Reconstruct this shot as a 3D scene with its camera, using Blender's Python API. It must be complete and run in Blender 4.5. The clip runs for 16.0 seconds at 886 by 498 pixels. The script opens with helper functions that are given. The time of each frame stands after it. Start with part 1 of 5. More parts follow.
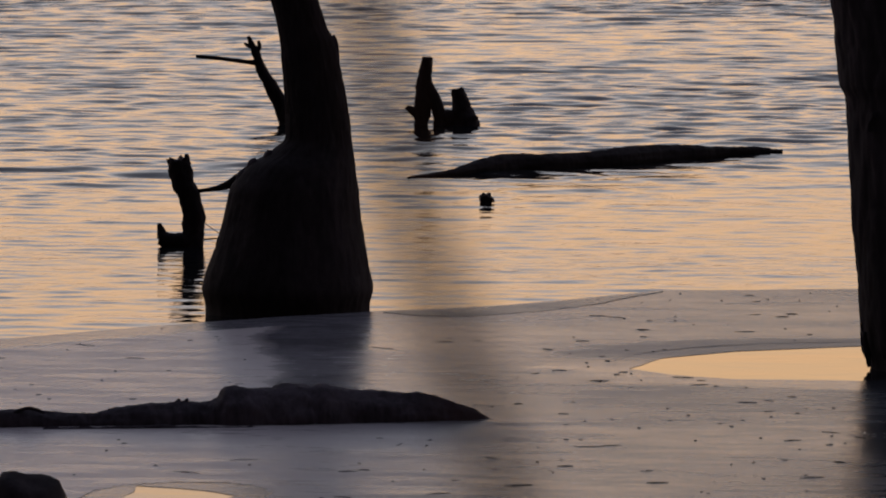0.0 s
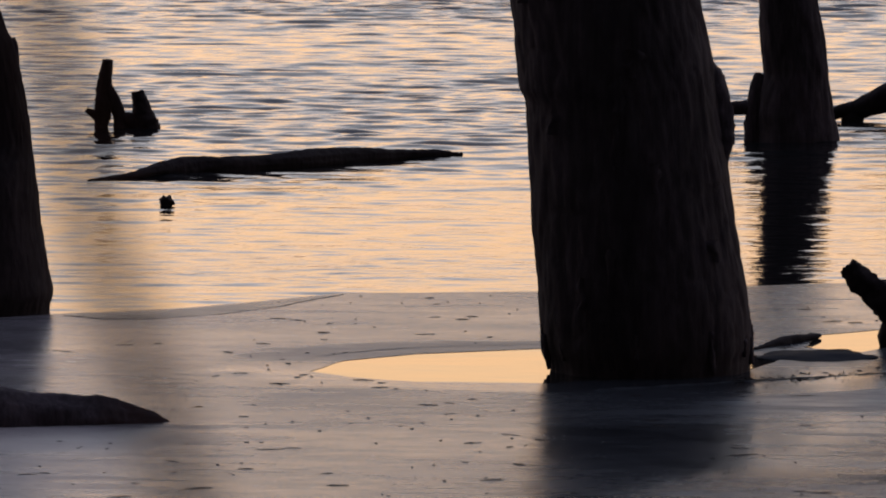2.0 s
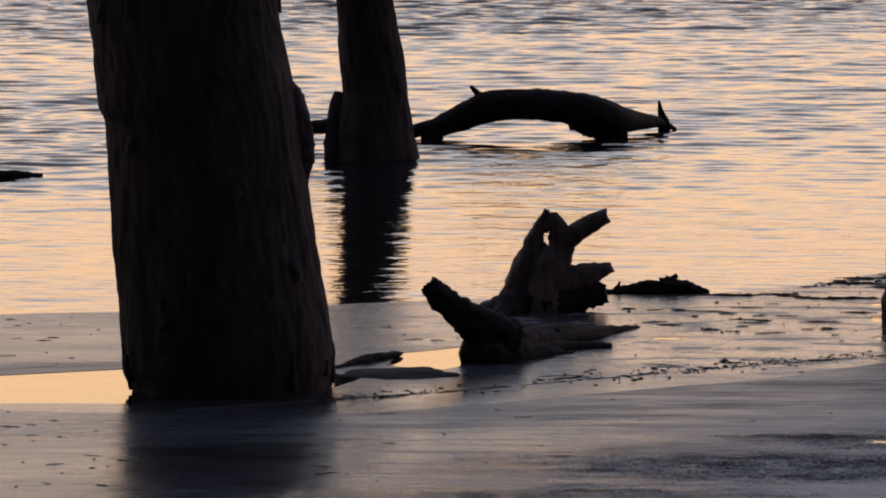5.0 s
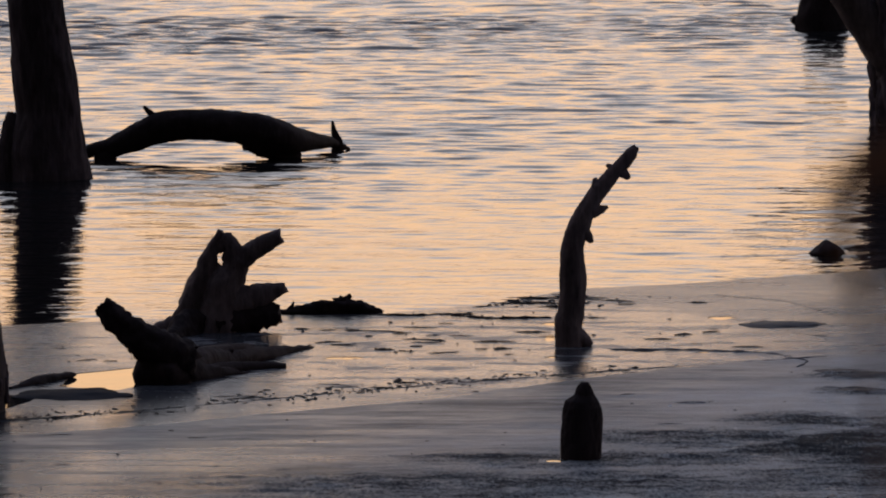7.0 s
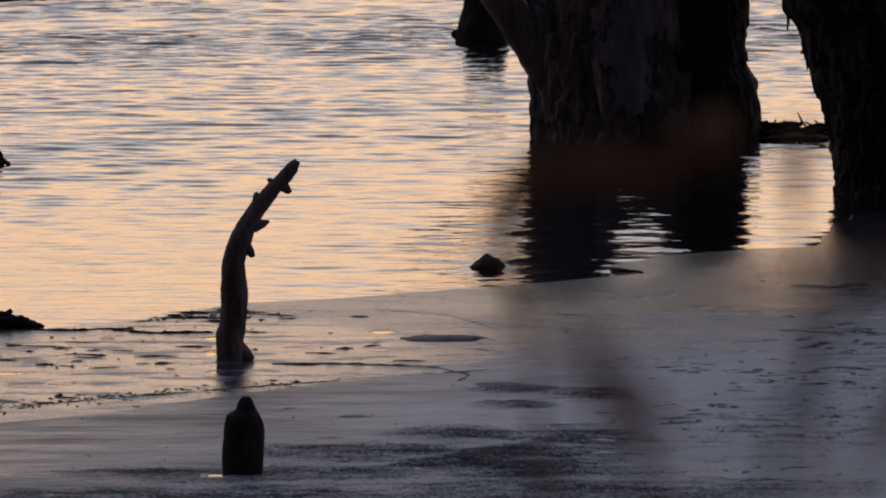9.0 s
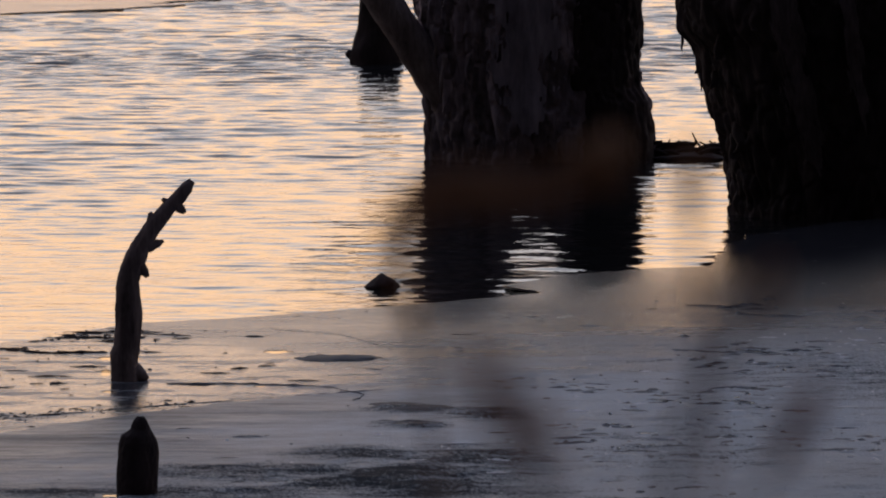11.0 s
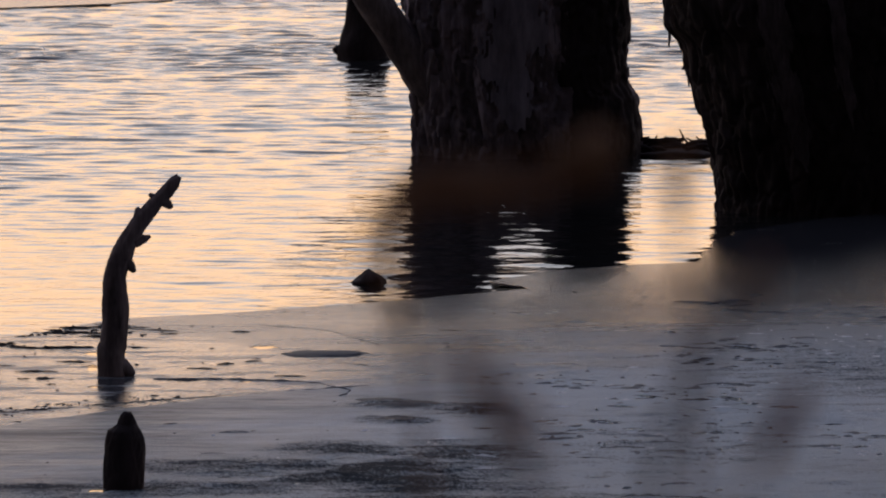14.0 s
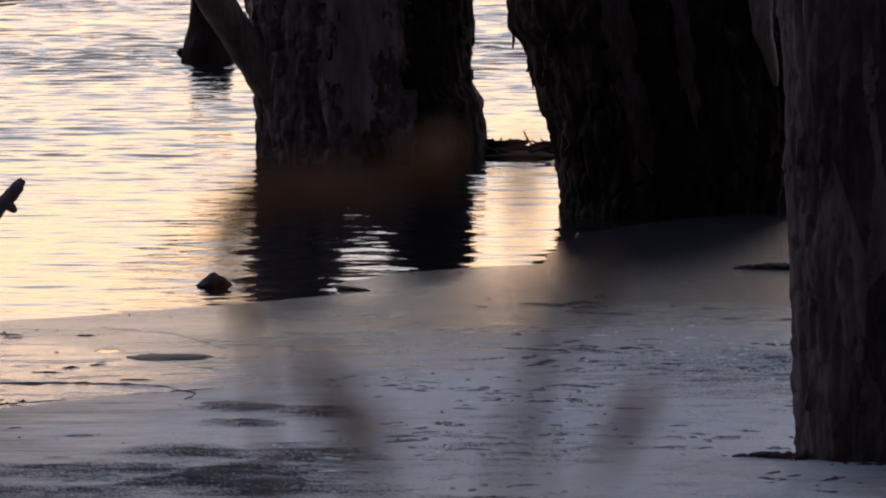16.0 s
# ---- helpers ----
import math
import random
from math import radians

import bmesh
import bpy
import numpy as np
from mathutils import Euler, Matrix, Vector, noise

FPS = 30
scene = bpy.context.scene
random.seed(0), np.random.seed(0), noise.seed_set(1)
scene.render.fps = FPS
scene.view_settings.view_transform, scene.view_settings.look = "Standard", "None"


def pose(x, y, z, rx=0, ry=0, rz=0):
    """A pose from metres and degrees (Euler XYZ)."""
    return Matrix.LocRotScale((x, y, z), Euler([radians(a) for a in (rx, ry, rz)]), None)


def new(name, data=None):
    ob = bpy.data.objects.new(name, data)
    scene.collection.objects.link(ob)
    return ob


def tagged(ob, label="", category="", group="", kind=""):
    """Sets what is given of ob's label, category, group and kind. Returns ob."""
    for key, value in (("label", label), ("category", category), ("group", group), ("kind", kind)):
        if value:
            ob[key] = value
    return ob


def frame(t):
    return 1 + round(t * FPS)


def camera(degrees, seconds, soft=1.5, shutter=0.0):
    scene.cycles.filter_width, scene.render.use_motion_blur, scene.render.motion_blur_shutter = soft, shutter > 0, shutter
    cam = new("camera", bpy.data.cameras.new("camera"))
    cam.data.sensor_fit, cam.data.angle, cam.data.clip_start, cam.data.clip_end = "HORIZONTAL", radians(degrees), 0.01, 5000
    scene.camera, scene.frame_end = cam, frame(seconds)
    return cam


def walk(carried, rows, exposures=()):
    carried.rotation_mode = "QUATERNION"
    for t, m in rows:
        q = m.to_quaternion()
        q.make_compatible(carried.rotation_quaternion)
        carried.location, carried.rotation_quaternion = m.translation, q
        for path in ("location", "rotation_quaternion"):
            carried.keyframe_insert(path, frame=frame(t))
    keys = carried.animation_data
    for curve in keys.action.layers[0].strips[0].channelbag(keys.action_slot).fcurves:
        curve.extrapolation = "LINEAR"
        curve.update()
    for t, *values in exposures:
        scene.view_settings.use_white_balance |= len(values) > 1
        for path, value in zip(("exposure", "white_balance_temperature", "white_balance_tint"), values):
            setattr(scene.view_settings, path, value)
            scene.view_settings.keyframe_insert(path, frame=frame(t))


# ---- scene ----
# ---- camera: a tripod on the bank, turning slowly to the right with a long lens ----
cam = camera(8.0, 16.0, soft=1.9)
EYE = 1.56
cam.data.dof.use_dof = True
cam.data.dof.focus_distance = 22.0
cam.data.dof.aperture_fstop = 34.0
TURNS = [  # seconds, heading (left of north), pitch, roll
    (0.0, 9.500, -4.200, -0.191), (0.5, 8.671, -4.158, -0.099), (1.0, 7.954, -4.107, -0.071), (1.5, 7.230, -4.051, -0.004),
    (2.0, 6.618, -4.180, 0.013), (2.5, 5.950, -4.133, 0.032), (3.0, 4.977, -4.109, 0.070), (3.5, 4.214, -3.987, -0.002),
    (3.7, 3.949, -3.972, -0.026), (5.8, 1.797, -4.032, -0.150), (6.0, 1.425, -4.011, -0.113), (6.5, 0.597, -3.857, -0.062),
    (7.0, -0.146, -3.834, -0.096), (7.5, -1.151, -3.816, 0.045), (8.0, -1.806, -3.672, 0.017), (8.5, -2.379, -3.663, 0.019),
    (9.0, -3.211, -3.708, -0.029), (9.5, -3.723, -3.615, -0.041), (9.7, -3.867, -3.580, 0.0), (10.75, -4.190, -3.530, 0.010), (11.8, -3.716, -3.483, 0.020),
    (12.0, -3.548, -3.446, 0.008), (12.5, -3.437, -3.387, 0.058), (13.0, -3.505, -3.482, 0.185), (13.5, -3.947, -3.611, 0.155),
    (14.0, -4.276, -3.567, 0.117), (14.5, -4.585, -3.570, 0.060), (15.0, -4.945, -3.626, 0.051), (15.5, -5.350, -3.556, 0.040),
    (16.0, -5.689, -3.542, 0.006),
]
walk(cam, [(t, pose(0, 0, EYE, 90 + pitch, -roll, yaw)) for t, yaw, pitch, roll in TURNS],
     exposures=[(0.0, -0.19), (1.0, 0.08), (2.5, 0.26), (3.5, 0.22), (6.0, 0.25), (7.0, 0.15), (8.5, 0.15), (9.5, 0.24), (12.0, 0.35), (14.0, 0.45), (16.0, 0.80)])

# ---- sky: just after sunset, the glow ahead ----
world = bpy.data.worlds.new("dusk")
scene.world = world
world.use_nodes = True
wn, wl = world.node_tree.nodes, world.node_tree.links
# afterglow: orange low down, paling through cream to grey-blue overhead, dim behind the camera
where, axes = wn.new("ShaderNodeTexCoord"), wn.new("ShaderNodeSeparateXYZ")
wl.new(where.outputs["Generated"], axes.inputs[0])
glow = wn.new("ShaderNodeValToRGB")
BANDS = [(0, (0.804, 0.56, 0.466)), (0.05, (1.11, 0.75, 0.517)), (0.073, (1.33, 0.785, 0.41)), (0.098, (1.31, 0.835, 0.465)), (0.155, (0.882, 0.81, 0.818)),
         (0.24, (0.56, 0.57, 0.635)), (0.42, (0.275, 0.285, 0.35)), (0.65, (0.235, 0.26, 0.373)), (1, (0.216, 0.24, 0.352))]
while len(glow.color_ramp.elements) < len(BANDS):
    glow.color_ramp.elements.new(0.5)
for e, (height, colour) in zip(glow.color_ramp.elements, BANDS):
    e.position, e.color = height, (*colour, 1)
wl.new(axes.outputs[2], glow.inputs[0])
ahead = wn.new("ShaderNodeMapRange")
ahead.interpolation_type = 'SMOOTHSTEP'
for k, value in ((1, -0.12), (2, 0.95), (3, 0.06), (4, 1.0)):
    ahead.inputs[k].default_value = value
lift = wn.new("ShaderNodeMath")  # overhead counts as half ahead
lift.operation = 'MULTIPLY_ADD'
lift.inputs[1].default_value = 0.55
wl.new(axes.outputs[2], lift.inputs[0])
wl.new(axes.outputs[1], lift.inputs[2])
wl.new(lift.outputs[0], ahead.inputs[0])
dim = wn.new("ShaderNodeVectorMath")
dim.operation = 'SCALE'
wl.new(glow.outputs[0], dim.inputs[0])
wl.new(ahead.outputs[0], dim.inputs["Scale"])
wl.new(dim.outputs[0], wn["Background"].inputs[0])
wn["Background"].inputs[1].default_value = 1.0


# ---- materials ----
def material(name):
    m = bpy.data.materials.new(name)
    m.use_nodes = True
    return m, m.node_tree.nodes, m.node_tree.links, m.node_tree.nodes["Principled BSDF"]


def mapped(n, l, scale, detail=4.0, rough=0.55, stretch=(1, 1, 1)):
    tc, mp, nz = n.new("ShaderNodeTexCoord"), n.new("ShaderNodeMapping"), n.new("ShaderNodeTexNoise")
    mp.inputs["Scale"].default_value = stretch
    nz.inputs["Scale"].default_value, nz.inputs["Detail"].default_value, nz.inputs["Roughness"].default_value = scale, detail, rough
    l.new(tc.outputs["Object"], mp.inputs["Vector"])
    l.new(mp.outputs["Vector"], nz.inputs["Vector"])
    return nz


def ramp(n, l, source, stops):
    r = n.new("ShaderNodeValToRGB")
    while len(r.color_ramp.elements) < len(stops):
        r.color_ramp.elements.new(0.5)
    for e, (p, c) in zip(r.color_ramp.elements, stops):
        e.position, e.color = p, (*c, 1)
    l.new(source, r.inputs[0])
    return r


def maths(n, l, op, a, b):
    m = n.new("ShaderNodeMath")
    m.operation = op
    for k, v in enumerate((a, b)):
        if isinstance(v, (int, float)):
            m.inputs[k].default_value = v
        else:
            l.new(v, m.inputs[k])
    return m.outputs[0]


def bumped(n, l, bsdf, height, distance, strength=1.0):
    b = n.new("ShaderNodeBump")
    b.inputs["Strength"].default_value, b.inputs["Distance"].default_value = strength, distance
    l.new(height, b.inputs["Height"])
    l.new(b.outputs[0], bsdf.inputs["Normal"])


def wood(name, dark, light, rough=0.85, fine=60.0, blotch=0.0, plates=0.0):
    m, n, l, b = material(name)
    grain = mapped(n, l, fine, 6, 0.65, (1, 1, 0.14))
    stain = mapped(n, l, 3.2, 5, 0.65, (1, 1, 0.4))
    scale = mapped(n, l, 11.0, 6, 0.7, (1, 1, 0.55))
    mix = maths(n, l, 'ADD', maths(n, l, 'MULTIPLY', grain.outputs[0], 0.55 - 0.6 * blotch), maths(n, l, 'MULTIPLY', stain.outputs[0], 0.5 - 0.3 * blotch))
    mix = maths(n, l, 'ADD', mix, maths(n, l, 'MULTIPLY', scale.outputs[0], 0.9 * blotch))
    if plates:  # plates of bark weather to uneven tones
        place, squeeze, cell = n.new("ShaderNodeTexCoord"), n.new("ShaderNodeMapping"), n.new("ShaderNodeTexVoronoi")
        squeeze.inputs["Scale"].default_value = (1, 1, 0.3)
        cell.inputs["Scale"].default_value = plates
        l.new(place.outputs["Object"], squeeze.inputs["Vector"])
        l.new(squeeze.outputs["Vector"], cell.inputs["Vector"])
        tone = n.new("ShaderNodeSeparateColor")
        l.new(cell.outputs["Color"], tone.inputs[0])
        mix = maths(n, l, 'ADD', maths(n, l, 'MULTIPLY', mix, 0.8), maths(n, l, 'MULTIPLY', tone.outputs[0], 0.2))
    r = ramp(n, l, mix, [(0.36, dark), (0.52, tuple(0.6 * a + 0.4 * c for a, c in zip(dark, light))), (0.68, light)])
    l.new(r.outputs[0], b.inputs["Base Color"])
    b.inputs["Roughness"].default_value = rough
    b.inputs["Specular IOR Level"].default_value = 0.2
    bumped(n, l, b, mix, 0.014, 0.9)
    return m


M_BARK = wood("weathered_bark", (0.024, 0.018, 0.021), (0.16, 0.125, 0.145), blotch=0.3)
M_PALE = wood("peeling_bark", (0.03, 0.022, 0.026), (0.38, 0.31, 0.36), fine=35.0, blotch=0.45, plates=11.0)
M_STRIP = wood("loose_bark", (0.09, 0.072, 0.075), (0.48, 0.40, 0.415), fine=45.0, blotch=0.3)
M_WET = wood("wet_driftwood", (0.014, 0.010, 0.011), (0.068, 0.048, 0.053), rough=0.85, blotch=0.4)
M_GREY = wood("grey_driftwood", (0.024, 0.018, 0.019), (0.36, 0.28, 0.285), rough=0.8, blotch=0.4)
M_SHAG = wood("shaggy_dark_bark", (0.013, 0.009, 0.010), (0.062, 0.045, 0.050), fine=30.0, blotch=0.4, plates=10.0)
M_FLUTED = wood("dark_grey_bark", (0.018, 0.013, 0.015), (0.11, 0.085, 0.094), fine=36.0, blotch=0.35)
M_RED = wood("scaly_red_bark", (0.03, 0.021, 0.024), (0.185, 0.145, 0.165), fine=48.0, blotch=0.3, plates=9.0)
M_BARE = wood("bare_grey_wood", (0.085, 0.075, 0.096), (0.44, 0.39, 0.475), fine=24.0, blotch=0.25)
M_STEM = wood("dry_weed_stem", (0.045, 0.018, 0.012), (0.22, 0.10, 0.06))


def thin_leaf(name, low, high):
    m, n, l, b = material(name)
    glow, both = n.new("ShaderNodeBsdfTranslucent"), n.new("ShaderNodeMixShader")
    l.new(ramp(n, l, mapped(n, l, 300.0, 3).outputs[0], [(0.35, low), (0.65, high)]).outputs[0], glow.inputs["Color"])
    b.inputs["Base Color"].default_value = (0.30, 0.17, 0.10, 1)
    b.inputs["Roughness"].default_value = 0.9
    both.inputs[0].default_value = 0.45
    l.new(b.outputs[0], both.inputs[1])
    l.new(glow.outputs[0], both.inputs[2])
    l.new(both.outputs[0], n["Material Output"].inputs["Surface"])
    return m


M_LEAF = thin_leaf("papery_dry_leaf", (0.28, 0.185, 0.155), (0.42, 0.30, 0.265))
M_HEAD = thin_leaf("reddish_seed_head", (0.36, 0.11, 0.07), (0.52, 0.21, 0.14))


def open_water():
    m, n, l, b = material("rippled_water")
    b.inputs["Base Color"].default_value = (0.012, 0.014, 0.016, 1)
    b.inputs["Roughness"].default_value = 0.04
    b.inputs["IOR"].default_value = 1.33
    fine = mapped(n, l, 1.0, 3, 0.55, (6.0, 11.0, 1))
    gust = ramp(n, l, mapped(n, l, 0.35, 2, 0.5, (0.5, 1.3, 1)).outputs[0], [(0.35, (0.4,) * 3), (0.65, (1.0,) * 3)])
    bumped(n, l, b, maths(n, l, 'MULTIPLY', fine.outputs[0], gust.outputs[0]), 0.005)
    return m


def still_water():
    m, n, l, b = material("still_water")
    b.inputs["Base Color"].default_value = (0.012, 0.014, 0.016, 1)
    b.inputs["Roughness"].default_value = 0.03
    b.inputs["IOR"].default_value = 1.33
    bumped(n, l, b, mapped(n, l, 1.0, 2, 0.5, (2.0, 4.0, 1)).outputs[0], 0.002)
    return m


def ice_surface(name, dark, light, rough, frosted=False, relief=0.01):
    m, n, l, b = material(name)
    cloud = mapped(n, l, 0.9, 6, 0.62, (0.7, 1.3, 1))
    frost = mapped(n, l, 22.0, 6, 0.72, (0.45, 1.0, 1))
    streak = mapped(n, l, 5.0, 6, 0.68, (0.5, 1.6, 1))
    mix = maths(n, l, 'ADD', maths(n, l, 'MULTIPLY', cloud.outputs[0], 0.45), maths(n, l, 'MULTIPLY', frost.outputs[0], 0.25))
    mix = maths(n, l, 'ADD', mix, maths(n, l, 'MULTIPLY', streak.outputs[0], 0.30))
    colour = ramp(n, l, mix, [(0.38, dark), (0.62, light)]).outputs[0]
    gloss = ramp(n, l, mix, [(0.35, (rough * 0.6,) * 3), (0.65, (rough * 1.4,) * 3)]).outputs[0]
    swell = mapped(n, l, 2.2, 5, 0.6, (0.6, 1.4, 1))
    height = maths(n, l, 'ADD', maths(n, l, 'MULTIPLY', swell.outputs[0], 0.7), maths(n, l, 'MULTIPLY', frost.outputs[0], 0.14))
    height = maths(n, l, 'ADD', height, maths(n, l, 'MULTIPLY', streak.outputs[0], 0.25))
    b.inputs["Specular IOR Level"].default_value = 0.38

    def over(amount, under, top):
        blend = n.new("ShaderNodeMix")
        blend.data_type = 'RGBA'
        l.new(amount, blend.inputs["Factor"])
        l.new(under, blend.inputs[6])
        if isinstance(top, tuple):
            blend.inputs[7].default_value = (*top, 1)
        else:
            l.new(top, blend.inputs[7])
        return blend.outputs[2]

    if frosted:
        place, axes = n.new("ShaderNodeTexCoord"), n.new("ShaderNodeSeparateXYZ")
        l.new(place.outputs["Object"], axes.inputs[0])
        x, y = axes.outputs[0], axes.outputs[1]
        # smoother ice away from the trees, to the west
        west = n.new("ShaderNodeMapRange")
        for k, value in ((1, -3.4), (2, -1.6), (3, 0.86), (4, 1.0)):
            west.inputs[k].default_value = value
        l.new(x, west.inputs[0])
        gloss = maths(n, l, 'MULTIPLY', gloss, west.outputs[0])
        # scoured dull ice nearer the bank
        share = n.new("ShaderNodeAttribute")
        share.attribute_name = "dull"
        amount = ramp(n, l, maths(n, l, 'ADD', share.outputs["Fac"], maths(n, l, 'MULTIPLY', maths(n, l, 'SUBTRACT', streak.outputs[0], 0.5), 1.1)), [(0.3, (0.0,) * 3), (0.7, (1.0,) * 3)]).outputs[0]
        mottle = mapped(n, l, 3.4, 8, 0.74, (0.45, 1.5, 1))
        scoured = ramp(n, l, mottle.outputs[0], [(0.40, (0.05, 0.06, 0.075)), (0.60, (0.17, 0.195, 0.225))]).outputs[0]
        dulled = ramp(n, l, mottle.outputs[0], [(0.40, (0.48,) * 3), (0.60, (0.30,) * 3)]).outputs[0]
        colour, gloss = over(amount, colour, scoured), over(amount, gloss, dulled)
        # paler, pinker ice colour to the west, round the sunken log
        log_pale = n.new("ShaderNodeMapRange")
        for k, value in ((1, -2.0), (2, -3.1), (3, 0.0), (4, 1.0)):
            log_pale.inputs[k].default_value = value
        l.new(x, log_pale.inputs[0])
        amount = maths(n, l, 'MULTIPLY', log_pale.outputs[0], ramp(n, l, mix, [(0.40, (0.35,) * 3), (0.60, (0.9,) * 3)]).outputs[0])
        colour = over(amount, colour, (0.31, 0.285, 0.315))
        colour = over(maths(n, l, 'MULTIPLY', log_pale.outputs[0], ramp(n, l, share.outputs["Fac"], [(0.1, (0.0,) * 3), (0.6, (0.9,) * 3)]).outputs[0]), colour, (0.84, 0.73, 0.70))
        # base colour darkened toward the far edge, deepening the big dark tree's reflection
        far_dark = n.new("ShaderNodeMapRange")
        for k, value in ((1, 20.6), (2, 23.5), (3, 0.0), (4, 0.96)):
            far_dark.inputs[k].default_value = value
        l.new(y, far_dark.inputs[0])
        colour, gloss = over(far_dark.outputs[0], colour, (0.024, 0.026, 0.034)), over(far_dark.outputs[0], gloss, (0.19, 0.19, 0.19))
        # hoar frost has settled on the ice among the big trees
        span = n.new("ShaderNodeMapRange")
        for k, value in ((1, 0.45), (2, 2.0), (3, 0.0), (4, 0.36)):
            span.inputs[k].default_value = value
        l.new(maths(n, l, 'ADD', x, maths(n, l, 'MULTIPLY', maths(n, l, 'SUBTRACT', 18.5, y), 0.38)), span.inputs[0])
        amount = ramp(n, l, maths(n, l, 'ADD', mix, span.outputs[0]), [(0.58, (0.0,) * 3), (0.84, (0.9,) * 3)]).outputs[0]
        bare = n.new("ShaderNodeMapRange")
        for k, value in ((1, 19.0), (2, 22.0), (3, 1.0), (4, 0.0)):
            bare.inputs[k].default_value = value
        l.new(y, bare.inputs[0])
        amount = maths(n, l, 'MULTIPLY', amount, bare.outputs[0])
        # frost colour thinned before the reddish tree, darkening where its trunk's reflection falls
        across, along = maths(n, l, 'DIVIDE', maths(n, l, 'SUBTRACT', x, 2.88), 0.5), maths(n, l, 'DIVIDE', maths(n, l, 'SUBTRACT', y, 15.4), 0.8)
        trunk_mirror = maths(n, l, 'SQRT', maths(n, l, 'ADD', maths(n, l, 'MULTIPLY', across, across), maths(n, l, 'MULTIPLY', along, along)), 0.0)
        amount = maths(n, l, 'MULTIPLY', amount, ramp(n, l, trunk_mirror, [(0.55, (0.25,) * 3), (1.0, (1.0,) * 3)]).outputs[0])
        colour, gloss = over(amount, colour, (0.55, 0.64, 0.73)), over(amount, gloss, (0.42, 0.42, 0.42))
        # wet ice along the near rim of the pool, dull ice along its far rim
        across, along = maths(n, l, 'DIVIDE', maths(n, l, 'ADD', x, 1.67), 0.62), maths(n, l, 'DIVIDE', maths(n, l, 'SUBTRACT', y, 16.92), 0.52)
        ring = maths(n, l, 'MULTIPLY', maths(n, l, 'SQRT', maths(n, l, 'ADD', maths(n, l, 'MULTIPLY', across, across), maths(n, l, 'MULTIPLY', along, along)), 0.0), 0.5)
        ring = maths(n, l, 'ADD', ring, maths(n, l, 'MULTIPLY', maths(n, l, 'SUBTRACT', streak.outputs[0], 0.5), 0.5))
        ring = ramp(n, l, ring, [(0.0, (1.0,) * 3), (0.66, (1.0,) * 3), (0.78, (0.0,) * 3)])
        ring.color_ramp.interpolation = 'EASE'
        near = ramp(n, l, maths(n, l, 'ADD', maths(n, l, 'MULTIPLY', along, -0.5), 0.5), [(0.3, (0.34,) * 3), (0.75, (0.15,) * 3)]).outputs[0]
        gloss = over(ring.outputs[0], gloss, near)
        # a film of melt water round the frozen branch
        across, along = maths(n, l, 'DIVIDE', maths(n, l, 'SUBTRACT', x, 0.0), 1.25), maths(n, l, 'DIVIDE', maths(n, l, 'SUBTRACT', y, 19.1), 2.0)
        reach = maths(n, l, 'SUBTRACT', 1.0, maths(n, l, 'ADD', maths(n, l, 'MULTIPLY', across, across), maths(n, l, 'MULTIPLY', along, along)))
        amount = ramp(n, l, maths(n, l, 'ADD', reach, maths(n, l, 'MULTIPLY', maths(n, l, 'SUBTRACT', swell.outputs[0], 0.5), 0.9)), [(0.0, (0.0,) * 3), (0.6, (1.0,) * 3)]).outputs[0]
        dry = maths(n, l, 'MULTIPLY', maths(n, l, 'SUBTRACT', 1.0, share.outputs["Fac"]), amount)
        patchy = mapped(n, l, 5.0, 7, 0.7, (0.7, 1.1, 1))
        film = ramp(n, l, patchy.outputs[0], [(0.42, (0.07,) * 3), (0.50, (0.15,) * 3), (0.60, (0.38,) * 3)]).outputs[0]
        gloss = over(dry, gloss, film)
        rimed = maths(n, l, 'MULTIPLY', dry, ramp(n, l, patchy.outputs[0], [(0.52, (0.0,) * 3), (0.64, (0.5,) * 3)]).outputs[0])
        colour = over(rimed, colour, (0.30, 0.31, 0.35))
        # dark refrozen slush, grainy
        share = n.new("ShaderNodeAttribute")
        share.attribute_name = "slush"
        rift = mapped(n, l, 7.0, 6, 0.7, (0.55, 1.2, 1))
        grain = mapped(n, l, 34.0, 5, 0.75, (3.0, 1.0, 1))
        amount = ramp(n, l, maths(n, l, 'ADD', share.outputs["Fac"], maths(n, l, 'ADD', maths(n, l, 'MULTIPLY', maths(n, l, 'SUBTRACT', grain.outputs[0], 0.5), 1.7), maths(n, l, 'MULTIPLY', maths(n, l, 'SUBTRACT', rift.outputs[0], 0.5), 2.0))), [(0.36, (0.0,) * 3), (0.95, (1.0,) * 3)]).outputs[0]
        colour, gloss = over(amount, colour, (0.040, 0.050, 0.068)), over(amount, gloss, (0.7, 0.7, 0.7))
        l.new(ramp(n, l, amount, [(0.0, (0.38,) * 3), (1.0, (0.14,) * 3)]).outputs[0], b.inputs["Specular IOR Level"])
        height = maths(n, l, 'ADD', height, maths(n, l, 'MULTIPLY', maths(n, l, 'MULTIPLY', maths(n, l, 'ADD', rift.outputs[0], maths(n, l, 'MULTIPLY', grain.outputs[0], 0.5)), span.outputs[0]), 5.0))
        height = maths(n, l, 'ADD', height, maths(n, l, 'MULTIPLY', maths(n, l, 'MULTIPLY', grain.outputs[0], share.outputs["Fac"]), 1.4))
    l.new(colour, b.inputs["Base Color"])
    l.new(gloss, b.inputs["Roughness"])
    b.inputs["IOR"].default_value = 1.31
    bumped(n, l, b, height, relief)
    return m


